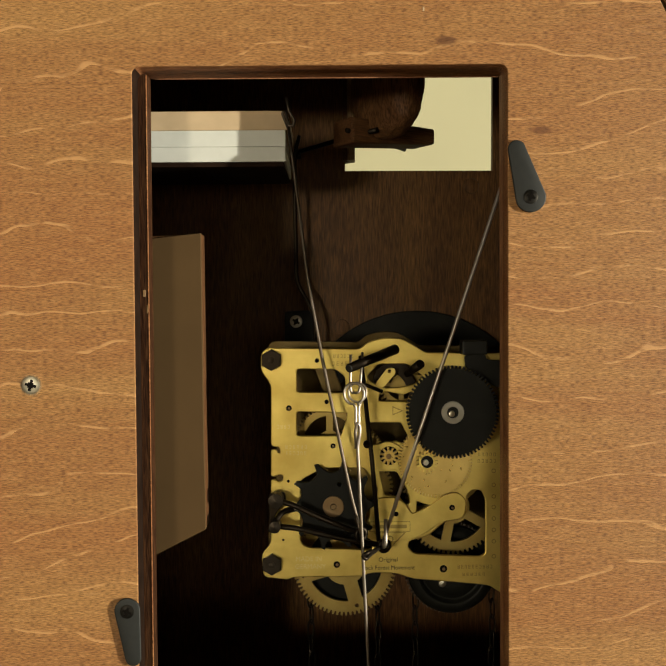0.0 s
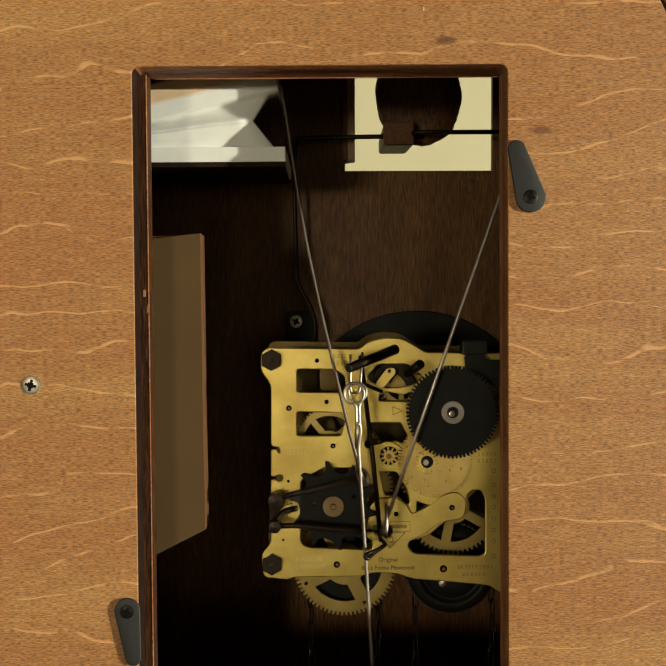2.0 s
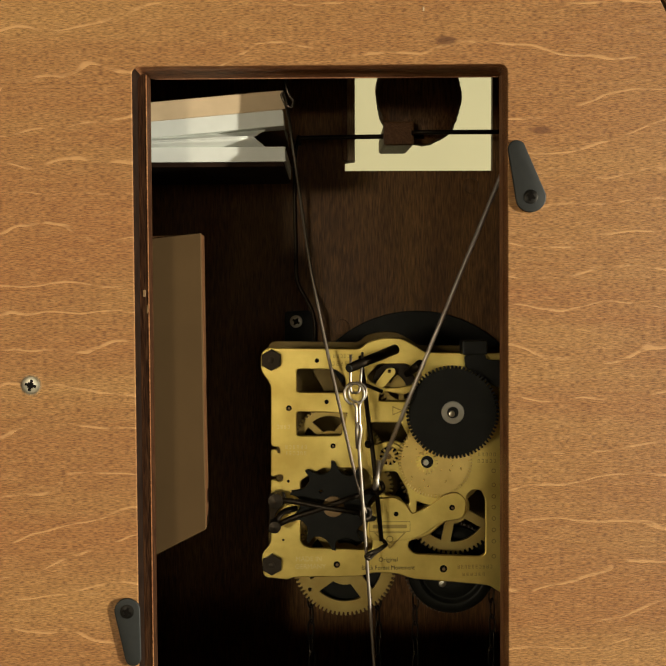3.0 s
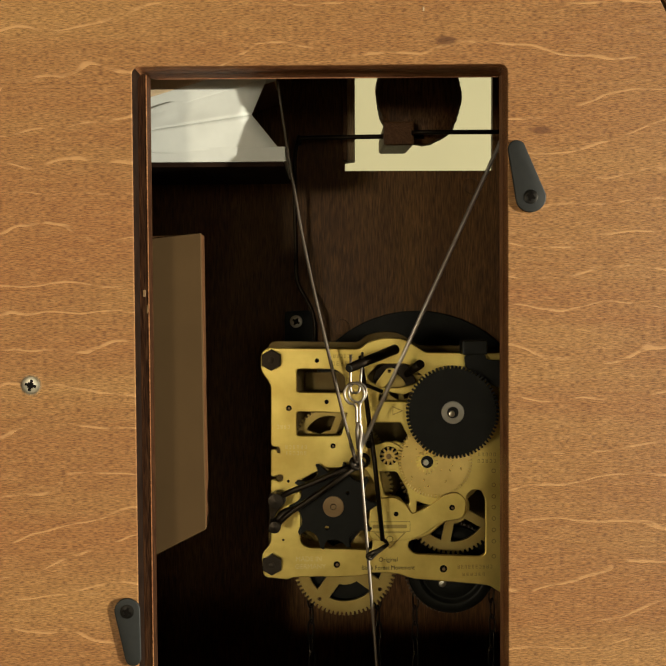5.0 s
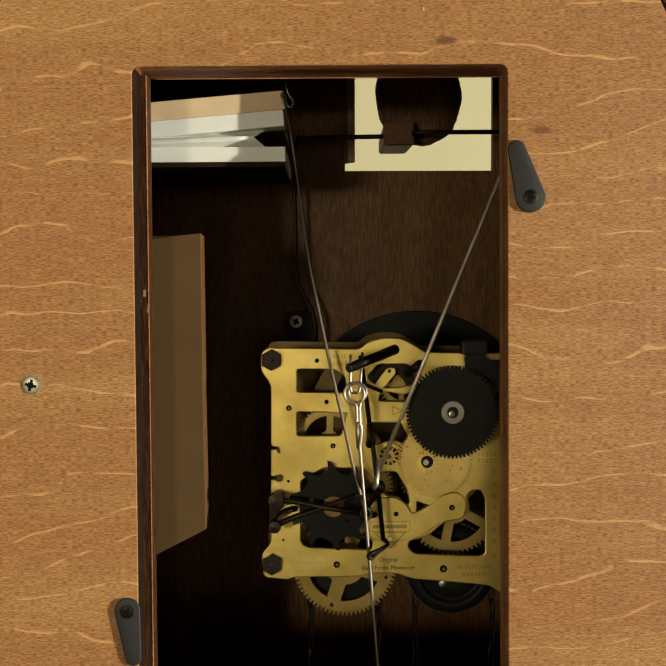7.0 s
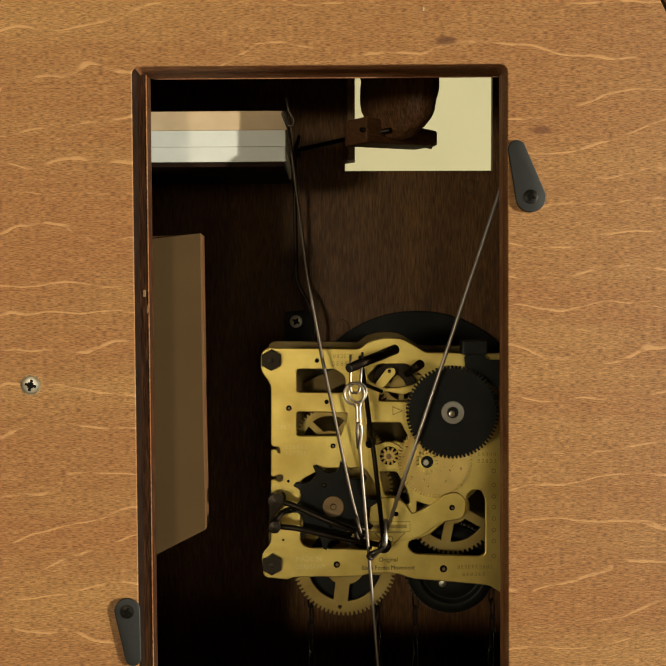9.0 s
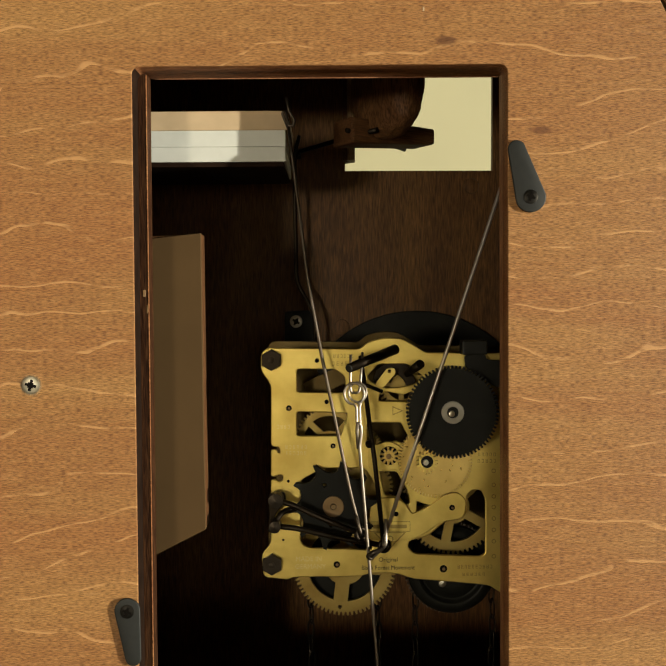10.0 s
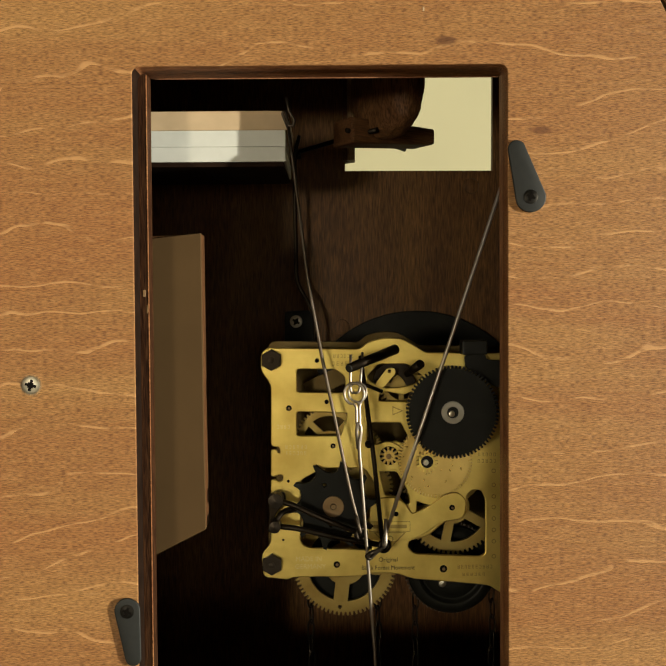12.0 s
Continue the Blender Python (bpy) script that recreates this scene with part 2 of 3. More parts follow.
    return [m @ Vector((r * math.cos(radians(start + sweep * i / n)), 0, r * math.sin(radians(start + sweep * i / n)))) for i in range(k)]


def lathe(profile, n=24, axis="y"):
    """A turned body: (radius, place along the axis) pairs."""
    bm = bmesh.new()
    rows = []
    for r, h in profile:
        rows.append([bm.verts.new((r * math.cos(math.tau * k / n), h, r * math.sin(math.tau * k / n))) for k in range(n)])
    for a, b in zip(rows, rows[1:]):
        for k in range(n):
            bm.faces.new((a[k], a[(k + 1) % n], b[(k + 1) % n], b[k]))
    bm.faces.new(rows[0])
    bm.faces.new(rows[-1][::-1])
    bmesh.ops.recalc_face_normals(bm, faces=bm.faces)
    return bm


def moved(bm, m):
    bmesh.ops.transform(bm, matrix=m, verts=bm.verts)
    return bm


def add(bm, other):
    me = bpy.data.meshes.new("tmp")
    other.to_mesh(me)
    other.free()
    bm.from_mesh(me)
    bpy.data.meshes.remove(me)
    return bm


# ---- the room ----
def room():
    x0, x1, y0, y1, z0, z1 = -1500, 4200, -1900, 1000, -190, 1600
    w = 60
    # Only wall_north shows; the added dark west wall and light floor shape reflections.
    for name, b, mat in (("wall_north", (x0, x1, y1, y1 + w, z0, z1), CREAM), ("wall_south", (x0, x1, y0 - w, y0, z0, z1), CREAM),
                         ("wall_west", (x0 - w, x0, y0, y1, z0, z1), DIM_WALL), ("wall_east", (x1, x1 + w, y0, y1, z0, z1), CREAM),
                         ("ceiling", (x0, x1, y0, y1, z1, z1 + w), CREAM), ("floor", (x0, x1, y0, y1, z0 - w, z0), FLOOR)):
        me = bpy.data.meshes.new(name)
        bm = box(*b)
        bm.to_mesh(me)
        bm.free()
        me.transform(Matrix.Diagonal((MM, MM, MM, 1)))
        me.materials.append(mat)
        tagged(new(name, me), {CREAM: "plain cream painted ", DIM_WALL: "unseen added dark brown ", FLOOR: "unseen added light tan "}[mat] + name.split("_")[0], name.split("_")[0], kind="structure")


# ---- the case ----
OPEN_L, OPEN_R, OPEN_T, OPEN_B = -59.2, 52.3, 72.6, -122.0


def screw(parent, name, x, y, z, r, turn, label, material=None, slot=None):
    s = part(name, moved(lathe([(r * 0.62, 0.6), (r, 0.1), (r * 0.97, -0.12), (r * 0.8, -0.3), (0.01, -0.36)], 28), Matrix.Translation((x, y, z))), material or ZINC, parent, label)
    smooth(s.data, 40)
    # The slot is a raised black cross: its shade is painted, not sunk.
    cross = box(-r * 0.62, r * 0.62, -0.42, 0.0, -r * 0.16, r * 0.16, 0.05)
    add(cross, box(-r * 0.16, r * 0.16, -0.43, 0.0, -r * 0.62, r * 0.62, 0.05))
    add(cross, box(-r * 0.3, r * 0.3, -0.425, 0.0, -r * 0.3, r * 0.3, 0.05))
    part("cross_shade", moved(cross, Matrix.Translation((x, y, z)) @ pose(0, 0, 0, 0, turn, 0)), DARK, s)
    return s


def clock_case():
    c = thing("clock_case", (0, 60, -190), "cuckoo clock case with its back opened, brown stained plywood", "clock case")
    gable = [(-130, -189), (130, -189), (130, 22), (95.9, 99 - 6.2), (40, 214), (-40, 214), (-99.0, 88), (-130, 22)]
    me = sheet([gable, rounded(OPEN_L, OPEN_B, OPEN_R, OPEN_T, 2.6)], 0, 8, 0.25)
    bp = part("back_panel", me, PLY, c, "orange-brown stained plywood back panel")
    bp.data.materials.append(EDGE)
    bp.data.materials.append(SHADE_BLACK)
    # Right-facing edge faces go near-black: the shade in the opening is painted on.
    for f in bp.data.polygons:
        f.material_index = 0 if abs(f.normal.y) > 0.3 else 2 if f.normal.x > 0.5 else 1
    x, z = (27.32, 88.57)
    part("chip", box(x - 0.25, x + 0.25, -0.15, 0.2, z - 0.6, z + 0.6, 0.1), PALE, c, "pale splinter on the panel")
    # the frame inside the opening, a little narrower on one side
    part("frame_top", box(-64, 60, 8.02, 15, OPEN_T, 82, 0.2), EDGE, c, "dark stained wooden frame strip")
    # Left strip takes the shaded colour, right strip the lit one.
    part("frame_side", box(-66, -56.4, 8.02, 15, OPEN_B, OPEN_T - 0.02, 0.3), EDGE_SHADED, c)
    part("frame_side", box(52.4, 62, 8.02, 15, OPEN_B, OPEN_T - 0.02, 0.3), EDGE_LIT, c)
    # Thin pale strips paint the lit line along the frame's worn edges.
    part("lit_worn_edge", box(-56.62, -56.3, 7.9, 8.6, OPEN_B, OPEN_T - 0.5, 0.15), EDGE, c, "worn edge of the frame strip, made pale where lit")
    part("lit_worn_edge", box(-55.0, 52.0, 14.6, 15.2, OPEN_T - 0.2, OPEN_T + 0.4, 0.15), EDGE_LIT, c)
    part("frame_bottom", box(-64, 60, 8.02, 15, OPEN_B - 9, OPEN_B, 0.2), EDGE, c)
    for px, pz, w, h in ((*(-57.73, 5.58), 0.5, 1.1), (*(-56.74, 0.73), 0.35, 1.3)):
        part("chip", box(px - w, px + w, 7.9, 8.4, pz - h, pz + h, 0.25), TRIM, c, "pale chip in the stained frame")
    part("side_wall", box(-108, -100, 8.02, 119.9, -180, 120), BOARD, c)
    part("side_wall", box(100, 108, 8.02, 119.9, -180, 120), BOARD, c)
    part("case_bottom", box(-108, 108, 8.02, 119.9, -190, -180.1), BOARD, c)
    part("case_top", box(-108, 108, 8.02, 119.9, 120.1, 128), BOARD, c)
    hole = [(10.21, 111.97), (70.06, 111.56), (69.77, 60.02), (5.65, 60.28), (5.67, 64.13), (9.91, 64.65)]
    front = [(-112, -189), (112, -189), (112, 128), (-112, 128)]
    part("front_board", sheet([front, hole], 120, 4, 0.1), BOARD, c, "dark brown stained front board with upright grain")
    x, z = (4.75, 96.65)
    x1, z1 = (9.65, 64.32)
    part("door_trim", box(x, x1 - 3.0, 116, 119.8, z1, z + 40, 0.3), PERCH, c)
    part("door_trim", box(x1 - 2.9, x1, 116.4, 119.8, z1, z + 40, 0.2), TRIM, c, "pale wooden strip at the bird door")
    x, z = (35.90, -53.71)
    me = sheet([ring(x, z, 53, 72), ring(x, z, 20, 40)], 117.5, 2.2, 0.3)
    part("dial_ring", me, BLACK, c, "black round dial plate")
    for px, pz in ((60.38, 53.52), (3.89, -7.31)):
        part("plug", moved(lathe([(3.4, 0), (3.2, -0.5), (0.1, -0.7)], 20), Matrix.Translation((px, 120, pz))), BOARD, c)
    return c


def roof_board():
    for s in (1, -1):
        r = thing("roof_board", (s * 110, 20, 60), "dark brown wooden roof board of the clock", "roof board", "roof boards")
        m = pose(s * 98, 0, 92, 0, s * 64.5, 0)
        part("board", moved(box(-150, 150, 2, 140, 0.5, 9, 0.5), m), BOARD, r)


def turn_button(tip, hub, name_label, head, end):
    t = thing("turn_button", (hub[0], 0, hub[1]), name_label, "turn button", "turn buttons of the back door")
    a, b = Vector(hub), Vector(tip)
    d = (b - a).normalized()
    n = math.degrees(math.atan2(d.y, d.x))
    out = ring(a.x, a.y, head, 18, n + 97, 166.0) + ring(b.x, b.y, end, 14, n - 83, 166.0)
    me = sheet([out], -1.0, 1.0, 0.25)
    part("lever", smooth(me, 50), GREY, t)
    screw(t, "screw", a.x, -1.0, a.y, 2.15, 20, "blackened cross-head screw", SCREW_BLACK)
    return t


def panel_screw(x, z):
    t = thing("panel_screw", (x, 0, z), "pale zinc cross-head screw in the plywood panel", "screw")
    part("washer_rim", sheet([ring(x, z, 3.15, 28), ring(x, z, 2.2, 24)], -0.08, 0.3, 0.05), TRIM, t)
    screw(t, "head", x, -0.1, z, 2.75, 14, "")
    return t


def whistle_pipe():
    face = [(-61.88, 22.92), (-42.57, 24.97), (-42.36, -31.24), (-41.97, -70.80), (-63.21, -81.49)]
    t = thing("whistle_pipe", (-60, 28, face[-1][1]), "whistle pipe of dark wood faced with a tan panel", "whistle pipe")
    part("pipe", sheet([[(-99.9, face[0][1] - 0.3), *[(x - 0.3, z + d) for (x, z), d in zip(face[1:4], (-0.3, 0, 0.3))], (-99.9, face[-1][1] - 8)]], 23.6, 8.0, 0.3), CARVED, t, "dark stained wooden pipe")
    part("tan_face", sheet([face], 22, 1.55, 0.15), TAN, t, "plain tan panel")
    return t


# ---- the movement ----
PY = 28.0   # the near plate


def movement():
    mv = thing("clock_movement", (17.24, 50.00, -56.07), "brass cuckoo clock movement with stamped plates and wheels", "clock movement")
    outline = corners([(-23.45, -14.06), (-21.62, -12.53), (8.93, -13.16), (11.75, -10.66), (16.94, -9.43), (22.54, -9.75), (26.74, -12.02), (30.23, -14.43), (61.07, -14.93),
                       (60.95, -96.07), (55.03, -93.89), (51.36, -91.44), (26.39, -89.13), (20.05, -87.10), (12.99, -86.91), (8.05, -88.15), (-13.83, -88.28), (-15.53, -89.12),
                       (-23.42, -88.21), (-23.92, -80.82), (-20.79, -77.58), (-20.60, -56.19), (-19.47, -56.05), (-18.08, -57.05), (-16.52, -56.36), (-16.65, -54.38), (-18.19, -53.94), (-19.46, -54.78), (-20.59, -54.63),
                       (-20.51, -46.16), (-19.11, -46.17), (-18.84, -47.30), (-17.43, -47.31), (-17.69, -44.77), (-20.50, -44.75), (-20.32, -24.47), (-23.65, -19.67)], 1.6)
    cut_a = corners([(-12.28, -19.05), (0.76, -19.14), (4.11, -21.69), (4.63, -27.60), (-12.35, -27.20)], 1.2)
    cut_b = corners([(-12.39, -33.11), (5.15, -33.65), (2.85, -41.81), (-12.46, -41.70)], 1.2)
    cut_c = corners([(-11.31, -56.11), (-3.69, -51.93), (10.38, -52.02), (14.98, -59.12), (13.97, -64.07), (11.97, -68.31), (10.52, -74.96), (13.05, -76.40), (12.75, -79.94), (-8.82, -79.08), (-11.48, -77.36)], 1.4)
    cut_d = corners([(10.75, -36.93), (22.41, -37.01), (25.19, -42.25), (23.07, -44.77), (20.97, -43.63), (16.05, -44.44), (10.70, -45.81)], 1.0)
    cut_e = corners([(14.59, -53.18), (20.92, -53.23), (24.41, -59.19), (25.51, -64.15), (23.68, -65.13), (21.58, -62.28), (16.66, -61.68)], 1.0)
    cut_f = corners([(27.21, -63.17), (32.55, -64.91), (26.90, -67.99)], 0.6)
    cut_g = corners([(43.55, -61.45), (45.80, -59.34), (49.04, -59.65), (50.44, -62.91), (50.40, -81.34), (48.28, -82.32), (26.42, -81.32), (24.03, -79.03), (24.61, -76.48),
                     (31.39, -74.54), (37.32, -69.48), (41.97, -69.51), (44.09, -66.41)], 1.3)
    cut_h = corners([(14.73, -28.79), (15.16, -27.25), (17.83, -26.71), (23.16, -27.73), (26.25, -26.90), (27.91, -30.71), (14.72, -30.34)], 0.6)
    cut_i = corners([(10.84, -21.74), (14.79, -17.55), (24.61, -17.62), (30.20, -21.87), (27.38, -24.66), (21.76, -26.03), (16.85, -26.00), (11.95, -23.85)], 1.0)
    me = sheet([outline, cut_a, cut_b, cut_c, cut_d, cut_e, cut_f, cut_g, cut_h, cut_i], PY, 1.3, 0.32)
    part("back_plate", me, BRASS, mv, "stamped yellow brass plate with cut-outs")
    fr = [(x * 1.0 + 0.2, z + 1.6) for x, z in outline]
    # The far plate's dark colour stands for the deep shade behind the cut-outs.
    part("front_plate", sheet([fr, ring(0.5, -20.0, 6.5, 24), ring(30, -70, 9, 24)], 52, 1.3, 0.1), BRASS_SHADED, mv)
    for (x, z) in ((-20.39, -16.21), (-20.71, -83.94)):
        part("pillar", moved(lathe([(1.9, PY + 1.4), (1.9, 51.9)], 16), Matrix.Translation((x, 0, z))), BRASS_DULL, mv)
        nut = part("hex_nut", sheet([ring(x, z, 3.25, 6, 30)], PY - 2.0, 1.95, 0.25), BLACK_STEEL, mv, "blackened hexagon nut")
        part("stud", moved(lathe([(0.1, PY - 2.5), (1.0, PY - 2.4), (1.2, PY)], 14), Matrix.Translation((x, 0, z))), BLACK_STEEL, nut)
    # pivot holes, as black discs that paint the shade in them, and rivets
    for (x, z), r in (((-5.39, -16.57), 0.75), ((-2.26, -30.22), 0.75), ((-14.77, -32.25), 0.95), ((-0.26, -44.89), 0.85), ((0.73, -84.40), 1.1), ((36.14, -86.07), 1.25),
                      ((20.43, -67.37), 0.8), ((38.89, -65.38), 0.95), ((-15.12, -56.51), 0.5), ((-18.41, -63.14), 0.6), ((-16.97, -76.04), 0.4)):
        py = PY - (1.32 if 0 < x and -70 < z < -60 and r < 1.0 else 0.06)
        p = part("pivot_hole", sheet([ring(x, z, r, 16)], py, 0.2), DARK, mv)
        if r > 0.8:
            part("pivot", moved(lathe([(0.05, -0.35), (r * 0.42, -0.3), (r * 0.45, 0)], 12), Matrix.Translation((x + 0.1, py, z - 0.1))), COPPER, p)
    # riveted bridge and cock
    arm = corners([(11.93, -65.15), (14.47, -62.49), (20.07, -61.97), (23.98, -64.53), (25.37, -67.92), (31.27, -65.43), (36.89, -61.10), (40.81, -60.42), (43.61, -63.26),
                   (42.75, -68.19), (39.38, -69.43), (35.46, -69.69), (28.42, -74.72), (20.00, -76.49), (11.87, -75.73)], 2.0)
    part("cock", sheet([arm], PY - 1.25, 1.22, 0.28), BRASS, mv, "brass cock with curved arm")
    part("small_bridge", sheet([corners([(11.46, -44.94), (15.24, -44.40), (18.03, -43.30), (21.51, -45.01), (23.18, -46.42), (23.15, -52.59), (11.42, -52.23)], 1.4)], PY - 1.1, 1.07, 0.22), BRASS, mv)
    return mv


def wheel(mv, name, centre, y, r, teeth, depth, thick, material, hub=2.0, arms=0, label="", rim=2.2, half=0.9, turn=0.0, moving=False, extra=()):
    x, z = centre
    ox, oz = (0, 0) if moving else (x, z)
    loops = [gear_outline(ox, oz, r, teeth, depth, turn)]
    if arms:
        loops += spokes(ox, oz, hub * 1.7, r - depth - rim, arms, half, turn)
    loops += [ring(ox + a, oz + b, c, 12) for a, b, c in extra]
    me = sheet(loops, 0 if moving else y, thick, 0.08)
    w = part(name, me, material, mv, label, pivot=(x, y, z) if moving else None)
    return w


def wheels(mv):
    out = {}
    # motion work in front of the plate
    x, z = (38.31, -33.08)
    w = wheel(mv, "minute_wheel", (x, z), 20, 14.9, 72, 1.0, 2.0, BLACK, label="black plastic toothed wheel")
    part("washer", sheet([ring(x, z, 3.55, 36), ring(x, z, 1.95, 24)], 19.4, 0.6, 0.12), DULL_ZINC, w, "dull zinc washer")
    part("arbor_bush", sheet([ring(x, z, 1.9, 24)], 19.7, 0.5), BLACK, w)
    part("arbor", moved(lathe([(0.1, -1.6), (0.95, -1.4), (1.1, 0.6)], 16), Matrix.Translation((x - 0.5, 19.6, z - 0.3))), ZINC, w)
    x, z = (33.10, -49.26)
    wheel(mv, "hour_wheel", (x, z), 24, 12.1, 76, 1.0, 1.0, BRASS_WARM, label="warm brass toothed wheel")
    x, z = (30.27, -49.41)
    w = wheel(mv, "pinion", (x, z), 22.5, 3.5, 14, 0.95, 2.3, BRASS, label="bright brass pinion")
    part("pinion_bush", sheet([ring(x, z, 2.0, 20)], 22.3, 0.5), BLACK, w)
    part("arbor", moved(lathe([(0.1, -0.8), (0.9, -0.7), (1.0, 0.6)], 16), Matrix.Translation((x - 0.5, 22.2, z - 0.1))), ZINC, w)
    x, z = (18.22, -48.04)
    # Black disc in place of the hole's shade, seen between the teeth.
    part("pinion_hole", sheet([ring(x, z, 3.1, 24)], 26.7, 0.15), DARK, mv)
    w = wheel(mv, "pinion", (x, z), 25.4, 2.95, 11, 1.25, 1.2, BRASS_WARM)
    part("arbor", moved(lathe([(0.1, -0.5), (0.9, -0.4), (1.0, 0.6)], 12), Matrix.Translation((x - 0.2, 25.7, z))), COPPER, w)
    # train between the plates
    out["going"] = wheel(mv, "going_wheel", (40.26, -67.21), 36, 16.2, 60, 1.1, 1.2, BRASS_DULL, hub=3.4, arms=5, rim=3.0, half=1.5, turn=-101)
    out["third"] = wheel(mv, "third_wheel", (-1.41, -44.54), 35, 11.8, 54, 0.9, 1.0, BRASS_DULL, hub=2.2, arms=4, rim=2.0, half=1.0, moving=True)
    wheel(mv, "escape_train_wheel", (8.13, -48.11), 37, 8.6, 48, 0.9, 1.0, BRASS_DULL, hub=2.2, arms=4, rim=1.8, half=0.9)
    wheel(mv, "train_wheel", (11.13, -59.76), 34, 8.8, 34, 1.2, 1.0, BRASS_DULL)
    wheel(mv, "train_wheel", (31.18, -57.69), 36, 8.7, 34, 1.2, 1.0, BRASS_SHADED)
    wheel(mv, "train_wheel", (0.44, -72.04), 44, 14.5, 56, 1.1, 1.0, BRASS_WARM)
    out["fly"] = part("fly", box(-8.5, 8.5, -0.3, 0.3, -3.2, 3.2, 0.2), BRASS_SHADED, mv, "thin brass fly vane", pivot=(-1.44, 42.00, -24.48))
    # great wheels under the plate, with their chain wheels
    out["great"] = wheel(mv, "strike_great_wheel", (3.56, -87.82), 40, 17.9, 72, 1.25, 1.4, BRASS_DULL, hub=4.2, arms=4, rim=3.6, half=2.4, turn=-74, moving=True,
                         label="dull brass great wheel with spokes", extra=[(15.0 * math.cos(radians(a)), 15.0 * math.sin(radians(a)), 0.75) for a in (-74, 16, 106, 196)])
    x, z = (3.60, -89.00)
    part("chain_wheel", moved(lathe([(4, 43.5), (13.0, 43.6), (13.4, 44.4), (10.5, 46), (13.4, 47.6), (13.0, 48.4), (4, 48.5)], 40), Matrix.Translation((x, 0, z))), BLACK, mv)
    x, z = (40.57, -90.45)
    wheel(mv, "going_great_wheel", (x, z), 44, 16.2, 66, 1.0, 1.4, DARK_STEEL)
    b = lathe([(6, 41.5), (9.6, 41.3), (9.9, 42.6), (11.0, 42.7), (11.3, 40.8), (12.0, 40.3), (15.2, 41.6), (15.4, 43.6), (6, 43.7)], 56)
    part("ratchet_drum", smooth_bm(moved(b, Matrix.Translation((x, 0, z)))), BLACK, mv, "black moulded chain wheel drum")
    part("drum_screw", moved(lathe([(0.1, -0.8), (1.2, -0.6), (1.6, 0.2)], 14), Matrix.Translation((x - 3.2, 41.4, z - 4.6))), ZINC, mv)
    # the star-shaped lifting wheel
    star = []
    for i in range(10):
        a = 36.0 * i
        for da, rr in ((0, 13.2), (2.5, 14.3), (6.0, 14.5), (6.2, 13.0), (7.5, 11.8), (12, 11.1), (20, 10.8), (27, 11.1), (32.5, 12.0)):
            star.append((rr * math.cos(radians(a + da)), rr * math.sin(radians(a + da))))
    me = sheet([star, ring(2.0, 7.2, 0.9, 10), ring(-4.6, -4.4, 0.8, 10)], 0, 2.2, 0.2)
    s = part("lifting_wheel", me, BLACK, mv, "black plastic star-shaped lifting wheel", pivot=(-0.26, 25.00, -64.28))
    b = part("bush", sheet([ring(0, 0, 3.35, 28), ring(0, 0, 1.15, 16)], -0.6, 0.6, 0.12), COPPER, s, pivot=(-0.26, 25.00, -64.28))
    part("bush_pin", sheet([ring(0, 0, 0.75, 14)], -0.8, 0.9, 0.12), COPPER, s, pivot=(-0.26, 25.00, -64.28))
    out["star"] = s
    return out


def smooth_bm(bm):
    for f in bm.faces:
        f.smooth = True
    return bm


def small_work(mv):
    """Pendulum post, verge, crutch and the black lever on the near plate."""
    out = {}
    part("pendulum_post", rod([(20.56, 28.00, -12.96), (4.97, 13.00, -18.16)], [1.65, 1.45], 18), BLACK_STEEL, mv, "black steel pendulum post")
    part("post_tip", moved(lathe([(0.1, -0.15), (1.2, -0.05), (1.25, 0.3)], 18), Matrix.Translation((4.83, 12.60, -18.27)) @ pose(0, 0, 0, 20, 0, -35)), GREY, mv)
    part("leader_wire", rod(bend([(5.55, 14.00, -13.96), (5.38, 14.00, -19.97), (5.46, 13.50, -25.94), (8.14, 14.00, -26.00), (8.75, 15.00, -20.07), (9.29, 18.00, -13.52)], 1.2), 0.42, 8), STEEL, mv, "bright steel hanging wire")
    part("cock_stud", rod([(24.31, 28.00, -21.13), (28.01, 20.00, -17.43)], [1.2, 1.5], 14), BLACK_STEEL, mv)
    # verge: a curved anchor on its arm
    v = part("verge", sheet([corners([(-6.6, -1.2), (-5.2, 2.4), (-1.6, 4.6), (3.6, 4.2), (6.0, 1.6), (7.4, -3.4), (5.2, -5.6), (3.8, -2.0), (1.4, 1.2), (-1.8, 2.0), (-3.4, -0.2), (-5.0, -2.6)], 0.7)], 0, 1.2, 0.15),
             BLACK_STEEL, mv, "blackened steel verge anchor", pivot=(19.82, 30.00, -21.95))
    part("verge_arm", sheet([corners([(13.81, -24.40), (17.88, -18.98), (20.25, -19.28), (20.38, -20.95), (16.46, -25.39), (14.64, -25.66)], 1.2), ring(*(18.43, -20.24), 0.7, 12)], 26.6, 0.8, 0.1), BRASS, mv, "small brass verge arm")
    part("verge_spring", rod([(10.05, 22.00, -24.03), (15.92, 24.00, -26.60)], 0.6, 8), BLACK_STEEL, mv)
    wheel(mv, "escape_wheel", (22.86, -25.06), 33, 8.4, 30, 1.8, 0.9, BRASS_DULL, hub=2.0, arms=4, rim=1.4, half=0.8)
    out["verge"] = v
    # black lever above the minute wheel
    part("black_lever", sheet([corners([(42.93, -15.15), (49.15, -14.64), (50.26, -16.86), (59.52, -16.93), (59.50, -28.01), (51.90, -24.49), (47.06, -20.99), (43.61, -19.03)], 1.2)], 24.5, 1.6, 0.25), BLACK, mv, "black plastic lever")
